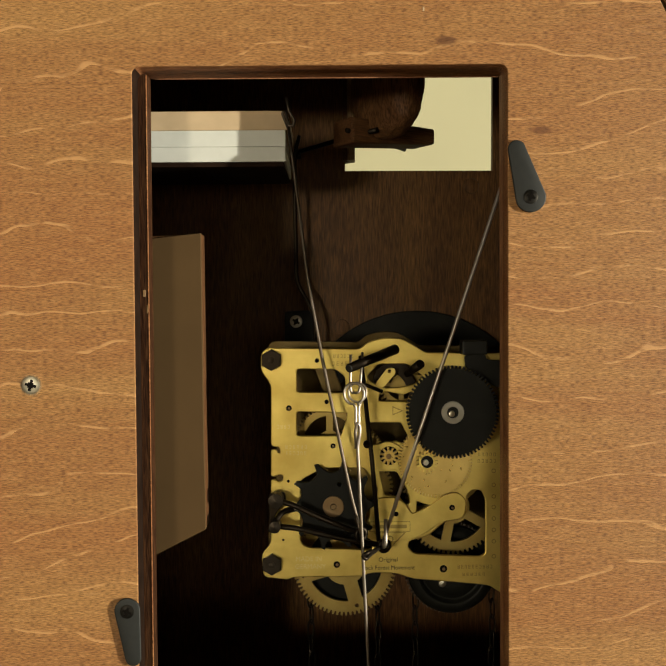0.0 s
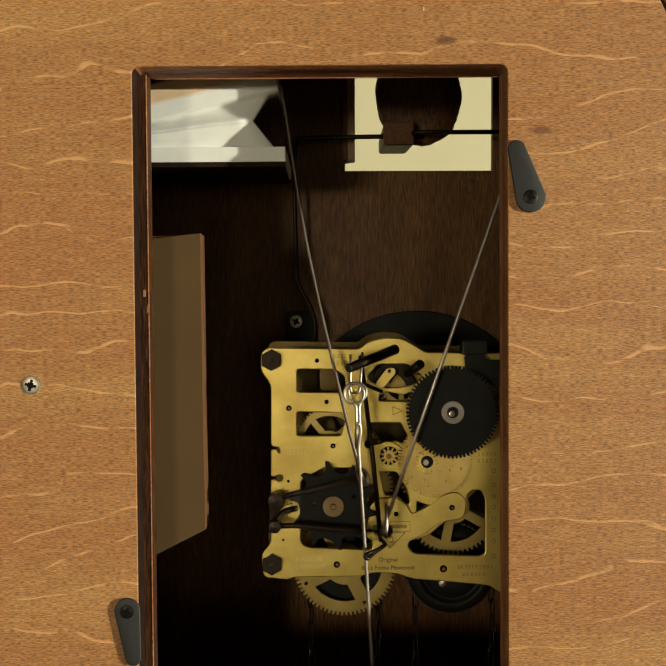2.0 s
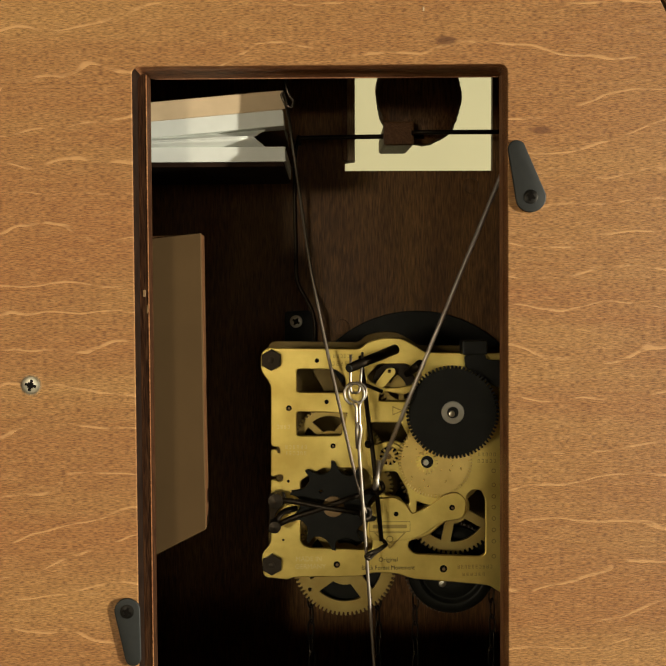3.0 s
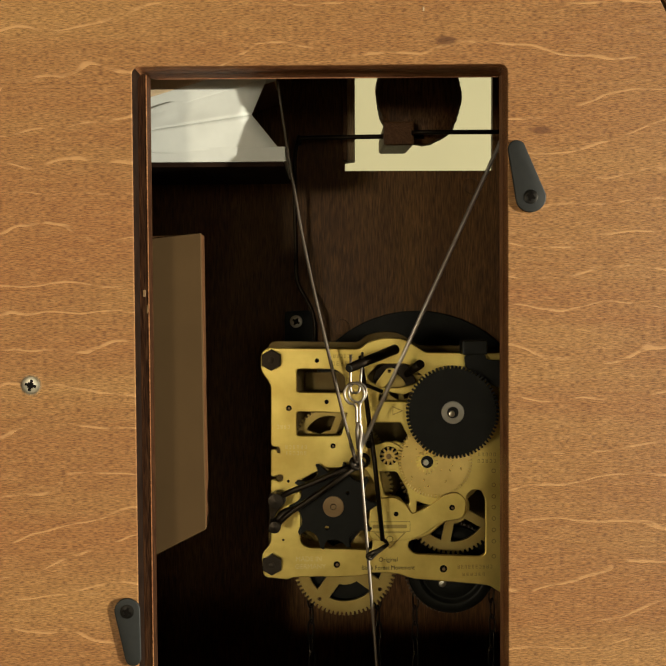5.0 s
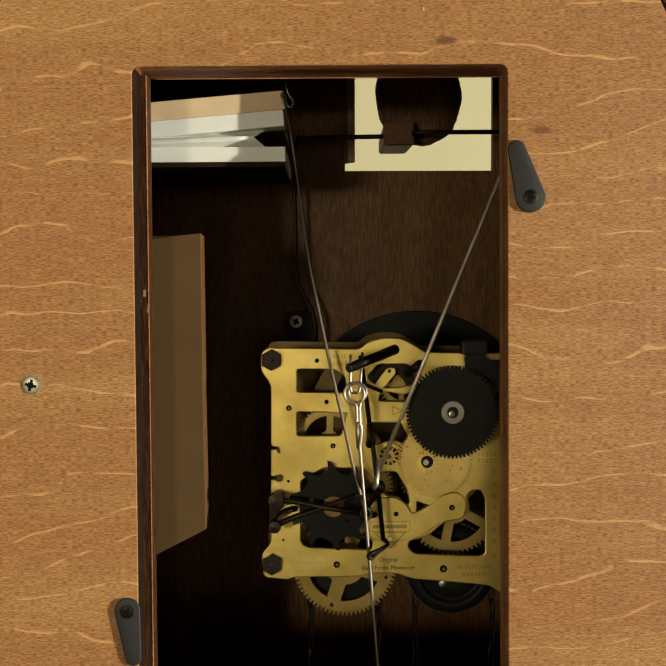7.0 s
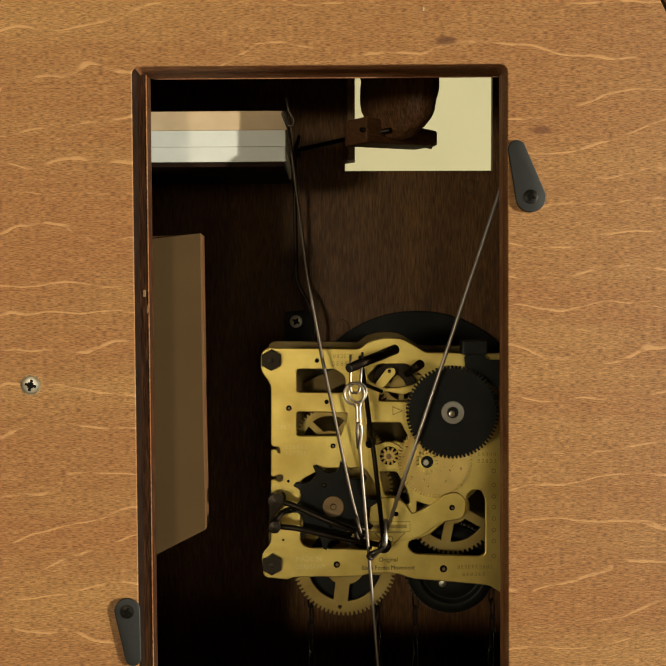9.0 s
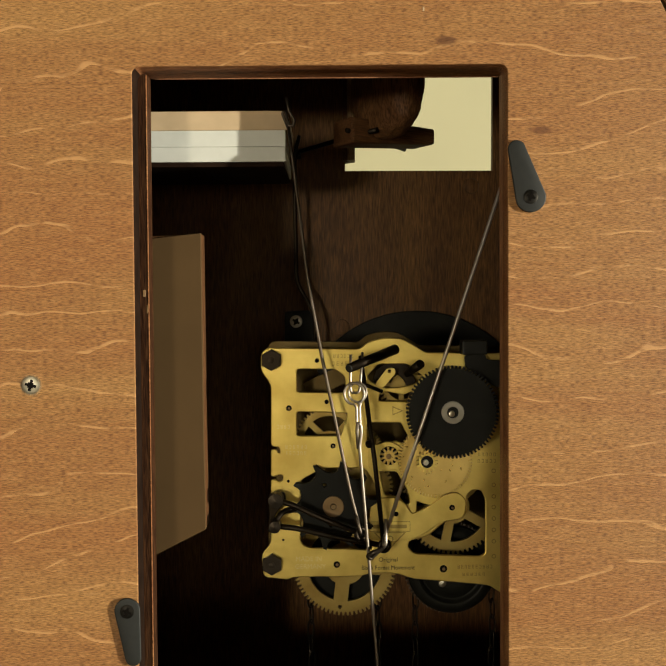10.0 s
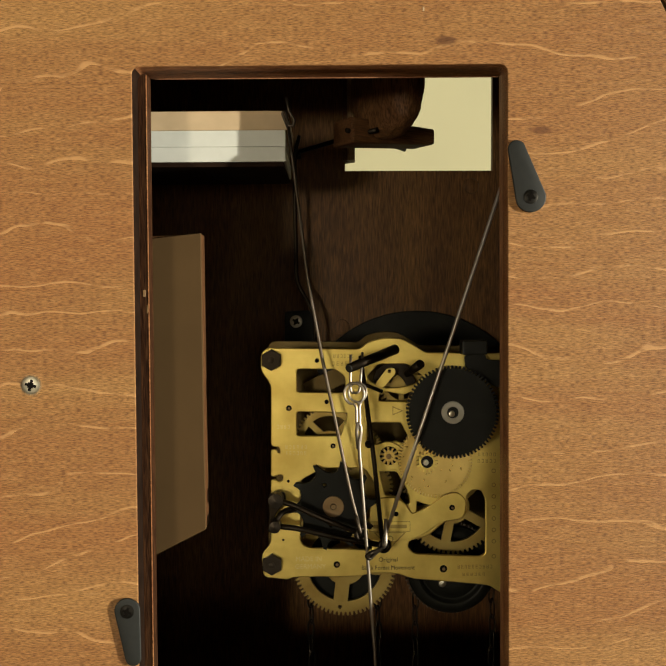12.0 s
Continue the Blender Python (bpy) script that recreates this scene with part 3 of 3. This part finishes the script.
    part("lever_tab", box(*[v for p in zip((41.21, 18.00, -14.55), (49.20, 25.00, -9.97)) for v in sorted(p)], 0.5), BLACK, mv, "upturned black tab")
    return out


def engraving(mv):
    """Stamped marks on the plate: readable words as letters, the rest as bars."""
    def words(text, place, size, squeeze=1.0, material=None):
        cu = bpy.data.curves.new("words", "FONT")
        cu.body, cu.size, cu.extrude, cu.offset, cu.align_x = text, size, 0.03, 0.0, "CENTER"
        ob = bpy.data.objects.new("words", cu)
        scene.collection.objects.link(ob)
        me = bpy.data.meshes.new_from_object(ob.evaluated_get(bpy.context.evaluated_depsgraph_get()))
        bpy.data.objects.remove(ob)
        me.transform(Matrix.Translation(place) @ pose(0, 0, 0, 90, 0, 0) @ Matrix.Diagonal((squeeze, 1, 1, 1)))
        part("stamped_words", me, material or INK, mv)
    y = PY - 0.03
    words("Original", (17.80, 27.95, -83.51), 2.0)
    words("Black Forest Movement", (17.79, 27.95, -86.21), 2.0, 0.92)
    words("MADE IN", (-8.57, 27.95, -83.19), 2.2, 1.0, BRASS_PALE)
    words("GERMANY", (-8.02, 27.95, -85.75), 2.2, 1.0, BRASS_PALE)
    for (x, z), w, h in (((3.31, -15.08), 7.0, 1.3), ((2.17, -17.60), 5.6, 1.3), ((-16.65, -38.43), 4.6, 1.3), ((-12.49, -45.09), 7.6, 1.2), ((-12.51, -47.20), 7.2, 1.2),
                         ((50.62, -48.07), 6.4, 1.2), ((50.61, -50.19), 6.6, 1.2), ((46.58, -85.44), 12, 1.2), ((46.15, -87.99), 8, 1.0)):
        n = max(3, int(w / 1.15))
        bm = bmesh.new()
        for i in range(n):
            # each mark is a cluster of short strokes, as shallow as a punch leaves them
            cx, q = x - w / 2 + (i + 0.5) * w / n, random.randrange(4)
            strokes = [(-0.34, -0.18, -0.5, 0.5)] * (q != 1) + [(0.18, 0.34, -0.5, 0.5)] * (q != 2) + [(-0.34, 0.34, 0.36, 0.5)] * (q != 3) + [(-0.34, 0.34, -0.5, -0.36)] * (q > 0) + [(-0.3, 0.3, -0.08, 0.08)] * (q > 1)
            for a0, a1, b0, b1 in strokes:
                add(bm, box(cx + a0, cx + a1, y - 0.02 - random.random() * 0.01, y + 0.06, z + b0 * h, z + b1 * h))
        part("stamped_bars", bm, BRASS_PALE if x < 0 else BRASS_DULL, mv)
    for z in (-53.5, -58.2, -62.0, -65.6, -69.4, -73.2, -77.0, -82.0):
        part("stamped_mark", sheet([ring(52.9, z, 0.75, 10), ring(52.9, z, 0.5, 10)], y, 0.1), BRASS_DULL, mv)
    x, z = (18.30, -71.53)
    yy = PY - 1.3
    for b in ((-6.8, 6.8, 1.5, 1.7), (-6.8, 6.8, -1.7, -1.5), (-6.8, -6.6, -1.7, 1.7), (6.6, 6.8, -1.7, 1.7), (-5.6, 5.6, -0.6, 0.6)):
        part("stamped_mark", box(x + b[0], x + b[1], yy, yy + 0.1, z + b[2], z + b[3]), BRASS_DULL, mv)
    part("stamped_mark", sheet([[(x - 5.4, z - 1.9), (x + 5.4, z - 1.9), (x, z - 7.4)], [(x - 4.6, z - 2.2), (x + 4.6, z - 2.2), (x, z - 6.9)]], yy, 0.1), BRASS_DULL, mv)
    part("stamped_mark", sheet([ring(x, z - 4.2, 1.2, 14), ring(x, z - 4.2, 0.9, 14)], yy, 0.1), BRASS_DULL, mv)
    part("stamped_mark", sheet([[(19.49, -31.78), (23.13, -33.36), (19.47, -34.88)], [(19.76, -32.35), (22.43, -33.35), (19.75, -34.32)]], y, 0.1), BRASS_DULL, mv)


def pendulum():
    """The rod hangs by a double ring from the leader wire and swings about it."""
    top = Vector((6.66, 13.00, -24.43))
    p = thing("pendulum", top, "thin steel pendulum rod hanging by a wire loop", "pendulum")
    o = lambda q: Vector(q) - top
    part("ring", rod([o(q) for q in [Vector((6.37, 12.30, -26.10)) + Vector((3.1 * math.cos(a), 0.5 * math.sin(a * 0.5), 3.35 * math.sin(a))) for a in np.linspace(math.pi * -0.42, math.pi * 1.42, 26)]], 0.42, 8), STEEL, p, "bright wire ring", pivot=top)
    part("ring", rod([o(q) for q in [Vector((7.47, 13.60, -25.83)) + Vector((2.8 * math.cos(a), 0.3 * math.sin(a), 3.0 * math.sin(a))) for a in np.linspace(0, math.tau, 24)[:-1]]], 0.38, 8, True), STEEL, p, pivot=top)
    part("shank", rod([o(q) for q in bend([(5.82, 12.40, -28.90), (6.74, 12.40, -30.23), (6.44, 12.30, -35.81), (6.69, 12.00, -37.37), (6.02, 12.40, -38.75)], 1.5)], 0.42, 8), STEEL, p, pivot=top)
    part("shank", rod([o(q) for q in bend([(8.37, 13.40, -29.02), (7.69, 13.20, -30.33), (7.51, 12.60, -35.86), (6.69, 11.60, -35.19)], 1.5)], 0.42, 8), STEEL, p, pivot=top)
    part("hook", rod([o(q) for q in bend([(6.13, 12.60, -43.32), (6.29, 12.00, -37.10), (6.95, 11.60, -35.19), (7.62, 12.00, -36.18), (7.61, 12.00, -38.44), (6.66, 12.20, -42.46), (6.64, 12.40, -45.83), (6.66, 18.00, -112.72), (6.61, 22.00, -158.64)], 3.0)], 0.52, 10), STEEL, p, "steel rod with a bent hook", pivot=top)
    b = part("bob", smooth_bm(moved(lathe([(0.1, -3), (9, -2.4), (13, 0), (9, 2.4), (0.1, 3)], 32), Matrix.Translation(o((6.59, 22.00, -161.39))))), CARVED, p, "dark wooden bob", pivot=top)
    return p


def crutch():
    top = Vector((8.96, 25.00, -14.97))
    p = thing("pendulum_crutch", top, "dark steel crutch wire around the pendulum rod", "crutch")
    o = lambda q: Vector(q) - top
    part("wire", rod([o(q) for q in bend([(8.96, 25.00, -14.97), (9.75, 22.00, -27.47), (10.44, 20.00, -38.23), (11.20, 20.00, -47.83), (12.41, 20.00, -74.67)], 3)], 0.75, 10), BLACK_STEEL, p, pivot=top)
    part("wire_foot", rod([o(q) for q in bend([(12.41, 20.00, -73.98), (14.00, 19.00, -75.65), (10.75, 13.00, -75.61), (8.21, 9.00, -75.27), (6.63, 9.00, -76.19), (7.67, 9.00, -77.25), (9.63, 12.00, -76.39), (13.13, 18.00, -75.92)], 1.5)], 0.62, 10), BLACK_STEEL, p, pivot=top)
    part("crutch_bead", moved(lathe([(0.1, -1.3), (1.3, -0.6), (1.3, 0.6), (0.1, 1.3)], 14), Matrix.Translation(o((9.86, 20.00, -43.16)))), BLACK_STEEL, p, pivot=top)
    return p


def levers(mv):
    out = {}
    for key, piv, tip, boss in (("right", (-19.10, 20.00, -69.40), (15.99, 18.00, -75.53), 1.9), ("left", (-18.85, 22.00, -61.39), (8.47, 16.00, -71.12), 2.4)):
        o = lambda q: Vector(q) - Vector(piv)
        mid = (Vector(piv) + Vector(tip)) / 2
        e = part("lifting_lever", rod([o(q) for q in bend([piv, Vector(piv) * 0.8 + Vector(tip) * 0.2 + Vector((0, -1, 0.8)), mid, tip], 4)], 0.9, 10), BLACK_STEEL, mv, "black steel lifting lever", pivot=piv)
        h = o(tip)
        part("lever_eye", rod(hoop(h.x, h.y, h.z, 1.7, 25, 18), 0.75, 8, True), BLACK_STEEL, e, pivot=piv)
        part("boss", moved(lathe([(0.1, -2.6), (boss, -2.2), (boss, 3.5)], 16), Matrix.Translation((0, 0, 0))), BLACK_STEEL, e, pivot=piv)
        out[key] = e
    x, z = (-19.05, -69.51)
    part("lever_spring", rod(bend([(-20.87, 22.00, -71.78), (-18.91, 22.00, -68.04), (-16.87, 23.00, -65.52), (-12.06, 24.00, -64.53)], 2), 0.9, 8), BLACK_STEEL, mv)
    part("lever_block", sheet([corners([(-21.26, -60.35), (-16.52, -59.68), (-15.99, -62.49), (-19.08, -65.97), (-21.08, -70.86)], 1.0)], 25, 1.5, 0.3), BLACK_STEEL, mv)
    return out


def lift_wires():
    a = Vector((8.20, 16.00, -70.44))
    lw = thing("bellows_lift_wire", a, "thin steel wire lifting the paper bellows", "wire", "bellows lift wires")
    o = lambda q, s: Vector(q) - s
    part("wire", rod([o(q, a) for q in bend([(6.83, 14.00, -64.93), (8.57, 15.00, -71.27), (7.94, 16.00, -68.81), (5.19, 17.00, -58.15), (-2.55, 21.00, -20.43), (-4.02, 22.00, -12.93), (-7.62, 24.00, 7.02), (-11.80, 28.00, 40.59), (-14.37, 30.00, 61.83)], 9)], 0.55, 10), DARK_STEEL, lw, "dark steel wire", pivot=a)
    part("wire_hook", rod([o(q, a) for q in bend([(-14.39, 30.00, 60.44), (-16.34, 30.50, 65.30), (-15.18, 30.00, 65.73), (-14.05, 29.00, 60.78), (-12.66, 29.00, 60.63), (-12.08, 29.00, 62.71), (-13.19, 29.00, 64.10), (-14.01, 29.00, 65.50), (-14.81, 29.00, 69.94)], 1.6)], 0.5, 8), DARK_STEEL, lw, pivot=a)
    b = Vector((15.88, 16.00, -72.40))
    rw = thing("bellows_lift_wire", b, "thin steel wire lifting the paper bellows", "wire", "bellows lift wires")
    # Wire coloured as lit, since the opening's edge shadows it.
    part("wire", rod([o(q, b) for q in bend([(15.88, 16.00, -72.40), (35.68, 16.00, -13.74), (54.09, 24.00, 37.51), (65.81, 30.00, 69.63)], 20)], 0.62, 10), LIT_STEEL, rw, pivot=b)
    part("wire_hook", rod([o(q, b) for q in bend([(15.88, 16.00, -72.40), (15.41, 15.00, -75.38), (16.16, 14.00, -74.03), (16.26, 15.00, -66.18)], 1.5)], 0.62, 10), STEEL, rw, pivot=b)
    return lw, rw


# ---- bellows ----
BY = 33.0
HINGE_X = -97.0
PLEAT = 0.20   # height of a pleat for each millimetre from the hinge


def bellows():
    """The lid is hinged at the case's side; two pleats meet at a crease half way up the gap."""
    x0, x1 = HINGE_X, -15.44
    zb, zs, zt, zw = 49.80, 54.74, 60.23, 66.57
    b = thing("paper_bellows", (x0 + 20, BY, zb), "white paper bellows with a pale wooden lid", "bellows")
    # Added black sheet; it paints the shade below the base board.
    part("underside_shade", box(x0, x1 - 0.6, BY + 0.5, BY + 41, zb - 1.6, zb - 0.02, 0.2), SHADE_BLACK, b, "black sheet added for the shade under the bellows")
    part("base_board", box(x0, x1, BY, BY + 40, zb, zs, 0.3), PAPER, b, "paper-covered base board")
    at = (x0, BY, zs)
    back = Matrix.Translation((-at[0], -at[1], -at[2]))
    lid = part("lid", moved(box(x0, x1 + 0.8, BY - 0.3, BY + 40, zt, zw, 0.35), back), PALE, b, "pale wooden lid", pivot=at)
    # Added dark piece so that the inside looks shaded through the pleat gap.
    part("lid_shade", moved(box(x0, x1 - 0.5, BY + 7.1, BY + 40, zs + 0.2, zt - 0.01, 0.1), back), CARVED, lid, "dark piece added for the shade inside the bellows", pivot=at)
    part("lid_paper", moved(box(x0, x1, BY, BY + 7, zs + 0.1, zt - 0.01, 0.2), back), PAPER, lid, pivot=at)

    def pleat(sign):
        bm = bmesh.new()
        w = x1 - x0 - 0.8
        v = [bm.verts.new(c) for c in ((14, 0, 0), (w - 9.5, 0, 0), (w, PLEAT * w, 0), (14, PLEAT * 14, 0))]
        bm.faces.new(v)
        bmesh.ops.subdivide_edges(bm, edges=bm.edges[:], cuts=9, use_grid_fill=True)
        for q in bm.verts:
            inner = min(1.0, q.co.y / 2.5)
            q.co.z += inner * (0.5 * noise.noise(q.co * 0.11 + Vector((0, sign * 7, 0))) + 0.3 * noise.noise(q.co * 0.4))
        r = bmesh.ops.extrude_face_region(bm, geom=bm.faces[:])
        bmesh.ops.translate(bm, verts=[q for q in r["geom"] if isinstance(q, bmesh.types.BMVert)], vec=(0, 0, sign * 0.3))
        bmesh.ops.recalc_face_normals(bm, faces=bm.faces)
        return smooth_bm(bm)
    lo = part("lower_pleat", pleat(-1), PAPER, b, "creased white paper pleat", pivot=at)
    up = part("upper_pleat", pleat(1), PAPER, b, "creased white paper pleat", pivot=at)
    return b, lid, lo, up


# ---- bird ----
AXIS = Vector((-13.75, 105.00, 71.75))


def cuckoo():
    base = AXIS
    b = thing("cuckoo_bird", base, "carved dark wooden cuckoo on a black wire arm", "bird figure")
    arm = 38.0
    part("arm_wire", rod([Vector(q) for q in bend([(0, 0, -3), (0, 0, 0), (arm, 0, 0.4), (arm + 14, 0, 0.2)], 2)], 0.95, 10), BLACK_STEEL, b, "black steel wire arm", pivot=base)
    pb = box(-6.2, 6.2, -8, 33, -4.6, 5.2, 1.2)
    for v in pb.verts:
        v.co.z += max(0.0, v.co.y + 3) * 0.10 * (v.co.z < 0)
    part("perch", moved(pb, Matrix.Translation((arm + 3.2, 0, 0.0))), PERCH, b, "brown wooden perch", pivot=base)
    # carved body: a tapering bird seen from its tail
    bm = bmesh.new()
    bmesh.ops.create_icosphere(bm, subdivisions=5, radius=1)
    for v in bm.verts:
        c = v.co.copy()
        taper = 1.0 - 0.12 * max(0, -c.z)
        sq = lambda t: math.copysign(abs(t) ** 0.8, t)
        k = 1 + 0.05 * noise.noise(c * 3.1) + 0.03 * noise.noise(c * 9)
        v.co = Vector((sq(c.x) * 17.8 * taper * k, sq(c.y) * 7.8 * k, sq(c.z) * 19.5 * k))
    for f in bm.faces:
        f.smooth = True
    part("body", moved(bm, Matrix.Translation((arm + 12.5, 6, 17.4))), CARVED, b, "carved dark brown body", pivot=base)
    link = part("door_link", rod([Vector(q) for q in ((0, 0, 0), (7, 0, 0.1), (46, 0, 0))], 0.95, 10), BLACK_STEEL, b, "black steel door link wire", pivot=base + Vector((arm + 8, -9.5, 0)))
    return b, link


def upright_wire():
    t = thing("upright_wire", AXIS + Vector((6, 0, -80)), "thin black steel wire standing up from the bracket", "wire")
    part("wire", rod([AXIS + Vector(q) for q in bend([(0.3, 0, 1), (-1.6, 0, -6), (-1.8, 0, -24), (-1.4, 0, -60), (4.5, 0, -70), (6.2, 0, -76), (6.2, 0, -92)], 4)], 0.85, 10), BLACK_STEEL, t)


# ---- fittings on the front board ----
def bracket():
    b = thing("rod_bracket", (-14.94, 119.00, -7.18), "black steel bracket screwed to the front board", "bracket")
    part("plate", sheet([corners([(-20.49, -0.68), (-10.21, -0.20), (-8.05, -5.36), (-7.74, -13.81), (-20.60, -13.72)], 1.0)], 116.5, 3.3, 0.3), BLACK, b)
    x, z = (-15.90, -4.74)
    screw(b, "screw", x, 116.3, z, 2.7, 30, "pale zinc cross-head screw")
    return b


def chains():
    tops = [(-8.31, 46.00, -101.60), (15.40, 46.00, -102.37), (28.31, 46.00, -102.46), (55.34, 46.00, -100.23)]
    me = None
    for i, p in enumerate(tops):
        c = thing("weight_chain", p, "blackened steel link chain hanging from its wheel", "chain", "weight chains")
        for k in range(18):
            if me is None:
                pts = [(1.15 * math.cos(a), 0, 2.6 * math.sin(a) + 0.9 * (1 if math.sin(a) > 0 else -1)) for a in np.linspace(0.13, math.tau + 0.13, 18)[:-1]]
                o = part("link", rod(pts, 0.36, 6, True), BLACK_STEEL, c, pivot=p)
                me = o.data
            else:
                o = new("link", me)
                o.parent = c
            o.matrix_basis = pose(random.uniform(-0.3, 0.3) * MM, 0, -k * 5.6 * MM, 0, random.uniform(-4, 4), 90 * (k % 2) + 25 + random.uniform(-9, 9))


room()
clock_case()
roof_board()
turn_button((54.58, 47.24), (58.70, 33.12), "dark grey plastic turn button screwed to the panel", 4.3, 2.35)
turn_button((-60.55, -103.72), (-62.14, -89.60), "dark grey plastic turn button screwed to the panel", 3.65, 2.15)
panel_screw(*(-90.09, -21.70))
whistle_pipe()
bracket()
MV = movement()
WHEELS = wheels(MV)
SMALL = small_work(MV)
engraving(MV)
LEVERS = levers(MV)
PENDULUM = pendulum()
CRUTCH = crutch()
WIRE_L, WIRE_R = lift_wires()
BELLOWS, LID, PLEAT_LO, PLEAT_UP = bellows()
BIRD, LINK = cuckoo()
upright_wire()
chains()

# ---- movement in time ----
DROPS = [1.69, 2.56, 3.39, 4.21, 5.01, 5.79, 6.58, 7.37]


def curve(points, t):
    return float(np.interp(t, [p[0] for p in points], [p[1] for p in points]))


def right_lift(t):
    """0 at rest to 1 just before the lever drops off its tooth."""
    if t < DROPS[0]:
        return curve([(0.45, 0), (0.6, 0.10), (0.75, 0.17), (0.9, 0.28), (1.0, 0.44), (1.1, 0.55), (1.2, 0.69), (1.3, 0.81), (1.4, 0.90), (1.5, 0.96), (1.60, 1), (1.69, 1)], t)
    d = max(x for x in DROPS if x <= t)
    if d == DROPS[-1]:
        return curve([(0, 1), (0.07, 0.0)], t - d)
    n = DROPS[DROPS.index(d) + 1] - d
    return curve([(0, 1), (0.06, 0.02), (0.18, 0.0), (0.26, 0.06), (0.33, 0.22), (0.40, 0.50), (0.50, 0.80), (0.60, 0.92), (0.70, 0.98), (0.78, 1.0), (0.85, 1.0)], (t - d) * 0.85 / n)


def left_lift(t):
    if t < DROPS[0]:
        return curve([(0.9, 0), (1.0, 0.055), (1.1, 0.145), (1.2, 0.215), (1.3, 0.27), (1.4, 0.345), (1.5, 0.52), (1.6, 0.74), (1.7, 0.86)], t)
    d = max(x for x in DROPS if x <= t)
    k = 0.0 if d == DROPS[-1] else 1.0
    n = (DROPS[DROPS.index(d) + 1] - d) / 0.82 if k else 1.0
    return curve([(0, 0.86), (0.1, 0.97), (0.19, 1.0), (0.24, 0.9), (0.30, 0.63), (0.36, 0.42), (0.40, 0.29), (0.47, 0.19 * k), (0.54, 0.22 * k), (0.60, 0.31 * k),
                  (0.69, 0.50 * k), (0.77, 0.74 * k), (0.82, 0.86 * k)], (t - d) / n)


def turn_about(v, deg):
    return Matrix.Rotation(radians(deg), 4, "Y") @ v


def motions():
    times = [round(i * 0.05, 3) for i in range(241)]
    base = MV.location

    def spin(ob, angle, ts):
        here = ob.location.copy()
        walk(ob, [(t, Matrix.Translation(here) @ pose(0, 0, 0, 0, angle(t), 0)) for t in ts])

    swing = lambda t: math.cos(math.tau * (t - 0.86) / 1.02)
    spin(PENDULUM, lambda t: -4.55 * swing(t), times)
    spin(CRUTCH, lambda t: -3.3 * swing(t), times)
    spin(SMALL["verge"], lambda t: -5.0 * swing(t), times)
    run = lambda t: min(max(t - 0.85, 0), 7.35)
    coarse = [round(i * 0.25, 3) for i in range(49)]
    spin(WHEELS["great"], lambda t: -9.1 * run(t), coarse)
    spin(WHEELS["star"], lambda t: 43.8 * run(t), coarse)
    spin(WHEELS["third"], lambda t: -190.0 * run(t), coarse)
    spin(WHEELS["fly"], lambda t: 70 + 330.0 * run(t), coarse)
    al = lambda t: -55.0 * left_lift(t)
    ar = lambda t: -47.0 * right_lift(t)
    vl = Vector((8.47, 16.00, -71.12)) - Vector((-18.85, 22.00, -61.39))
    vr = Vector((15.99, 18.00, -75.53)) - Vector((-19.10, 20.00, -69.40))
    spin(LEVERS["left"], al, times)
    spin(LEVERS["right"], ar, times)
    hl, hr = WIRE_L.location.copy(), WIRE_R.location.copy()
    lean = lambda k: -1.2 * k - 2.6 * k * (1 - k)
    walk(WIRE_L, [(t, Matrix.Translation(hl + (turn_about(vl, al(t)) - vl) * MM) @ pose(0, 0, 0, 0, lean(left_lift(t)), 0)) for t in times])
    walk(WIRE_R, [(t, Matrix.Translation(hr + (turn_about(vr, ar(t)) - vr + Vector((-1.2 * right_lift(t), 0, 0))) * MM) @ pose(0, 0, 0, 0, 6.0 * right_lift(t), 0)) for t in times])
    # the lid turns about its hinge; the pleats keep their crease half way up and just proud of the boards
    at = LID.location.copy()
    rise = lambda t: radians(20.0) * left_lift(t)
    lid_rows, lo_rows, up_rows = [], [], []
    for t in times:
        f = rise(t)
        a = math.asin(min(0.985, (math.tan(f / 2) * 71 + 4.0) / (PLEAT * 71)))
        up = Matrix.Translation(at) @ Matrix.Rotation(-f, 4, "Y")
        crease = Matrix.Translation(at + Vector((0, -1.6 * min(1.0, 8 * left_lift(t)) + 0.4, 0)) * MM) @ Matrix.Rotation(-f / 2, 4, "Y")
        lid_rows.append((t, up))
        lo_rows.append((t, crease @ Matrix.Rotation(-a, 4, "X")))
        up_rows.append((t, crease @ Matrix.Rotation(a, 4, "X")))
    walk(LID, lid_rows)
    walk(PLEAT_LO, lo_rows)
    walk(PLEAT_UP, up_rows)
    # the bird swings out and back on its upright wire, and sinks a little as it comes in
    out = lambda t: curve([(0.5, 0), (0.7, 0.04), (0.8, 0.08), (0.9, 0.22), (1.0, 0.36), (1.1, 0.55), (1.2, 0.88), (1.27, 1.0), (7.95, 1.0), (8.4, 0.05), (8.6, 0.0), (8.8, 0.06), (9.0, 0.14),
                           (9.2, 0.06), (9.4, 0.0)], t)
    home, lk = BIRD.location.copy(), LINK.location.copy()
    walk(BIRD, [(t, Matrix.Translation(home + Vector((0, 0, -5.7 * (1 - out(t)))) * MM) @ pose(0, 0, 0, 0, 0, -54.0 * (1 - out(t)))) for t in times])
    walk(LINK, [(t, Matrix.Translation(lk) @ pose(0, 0, 0, 0, 0, 112.0 * (1 - out(t)))) for t in times])


motions()
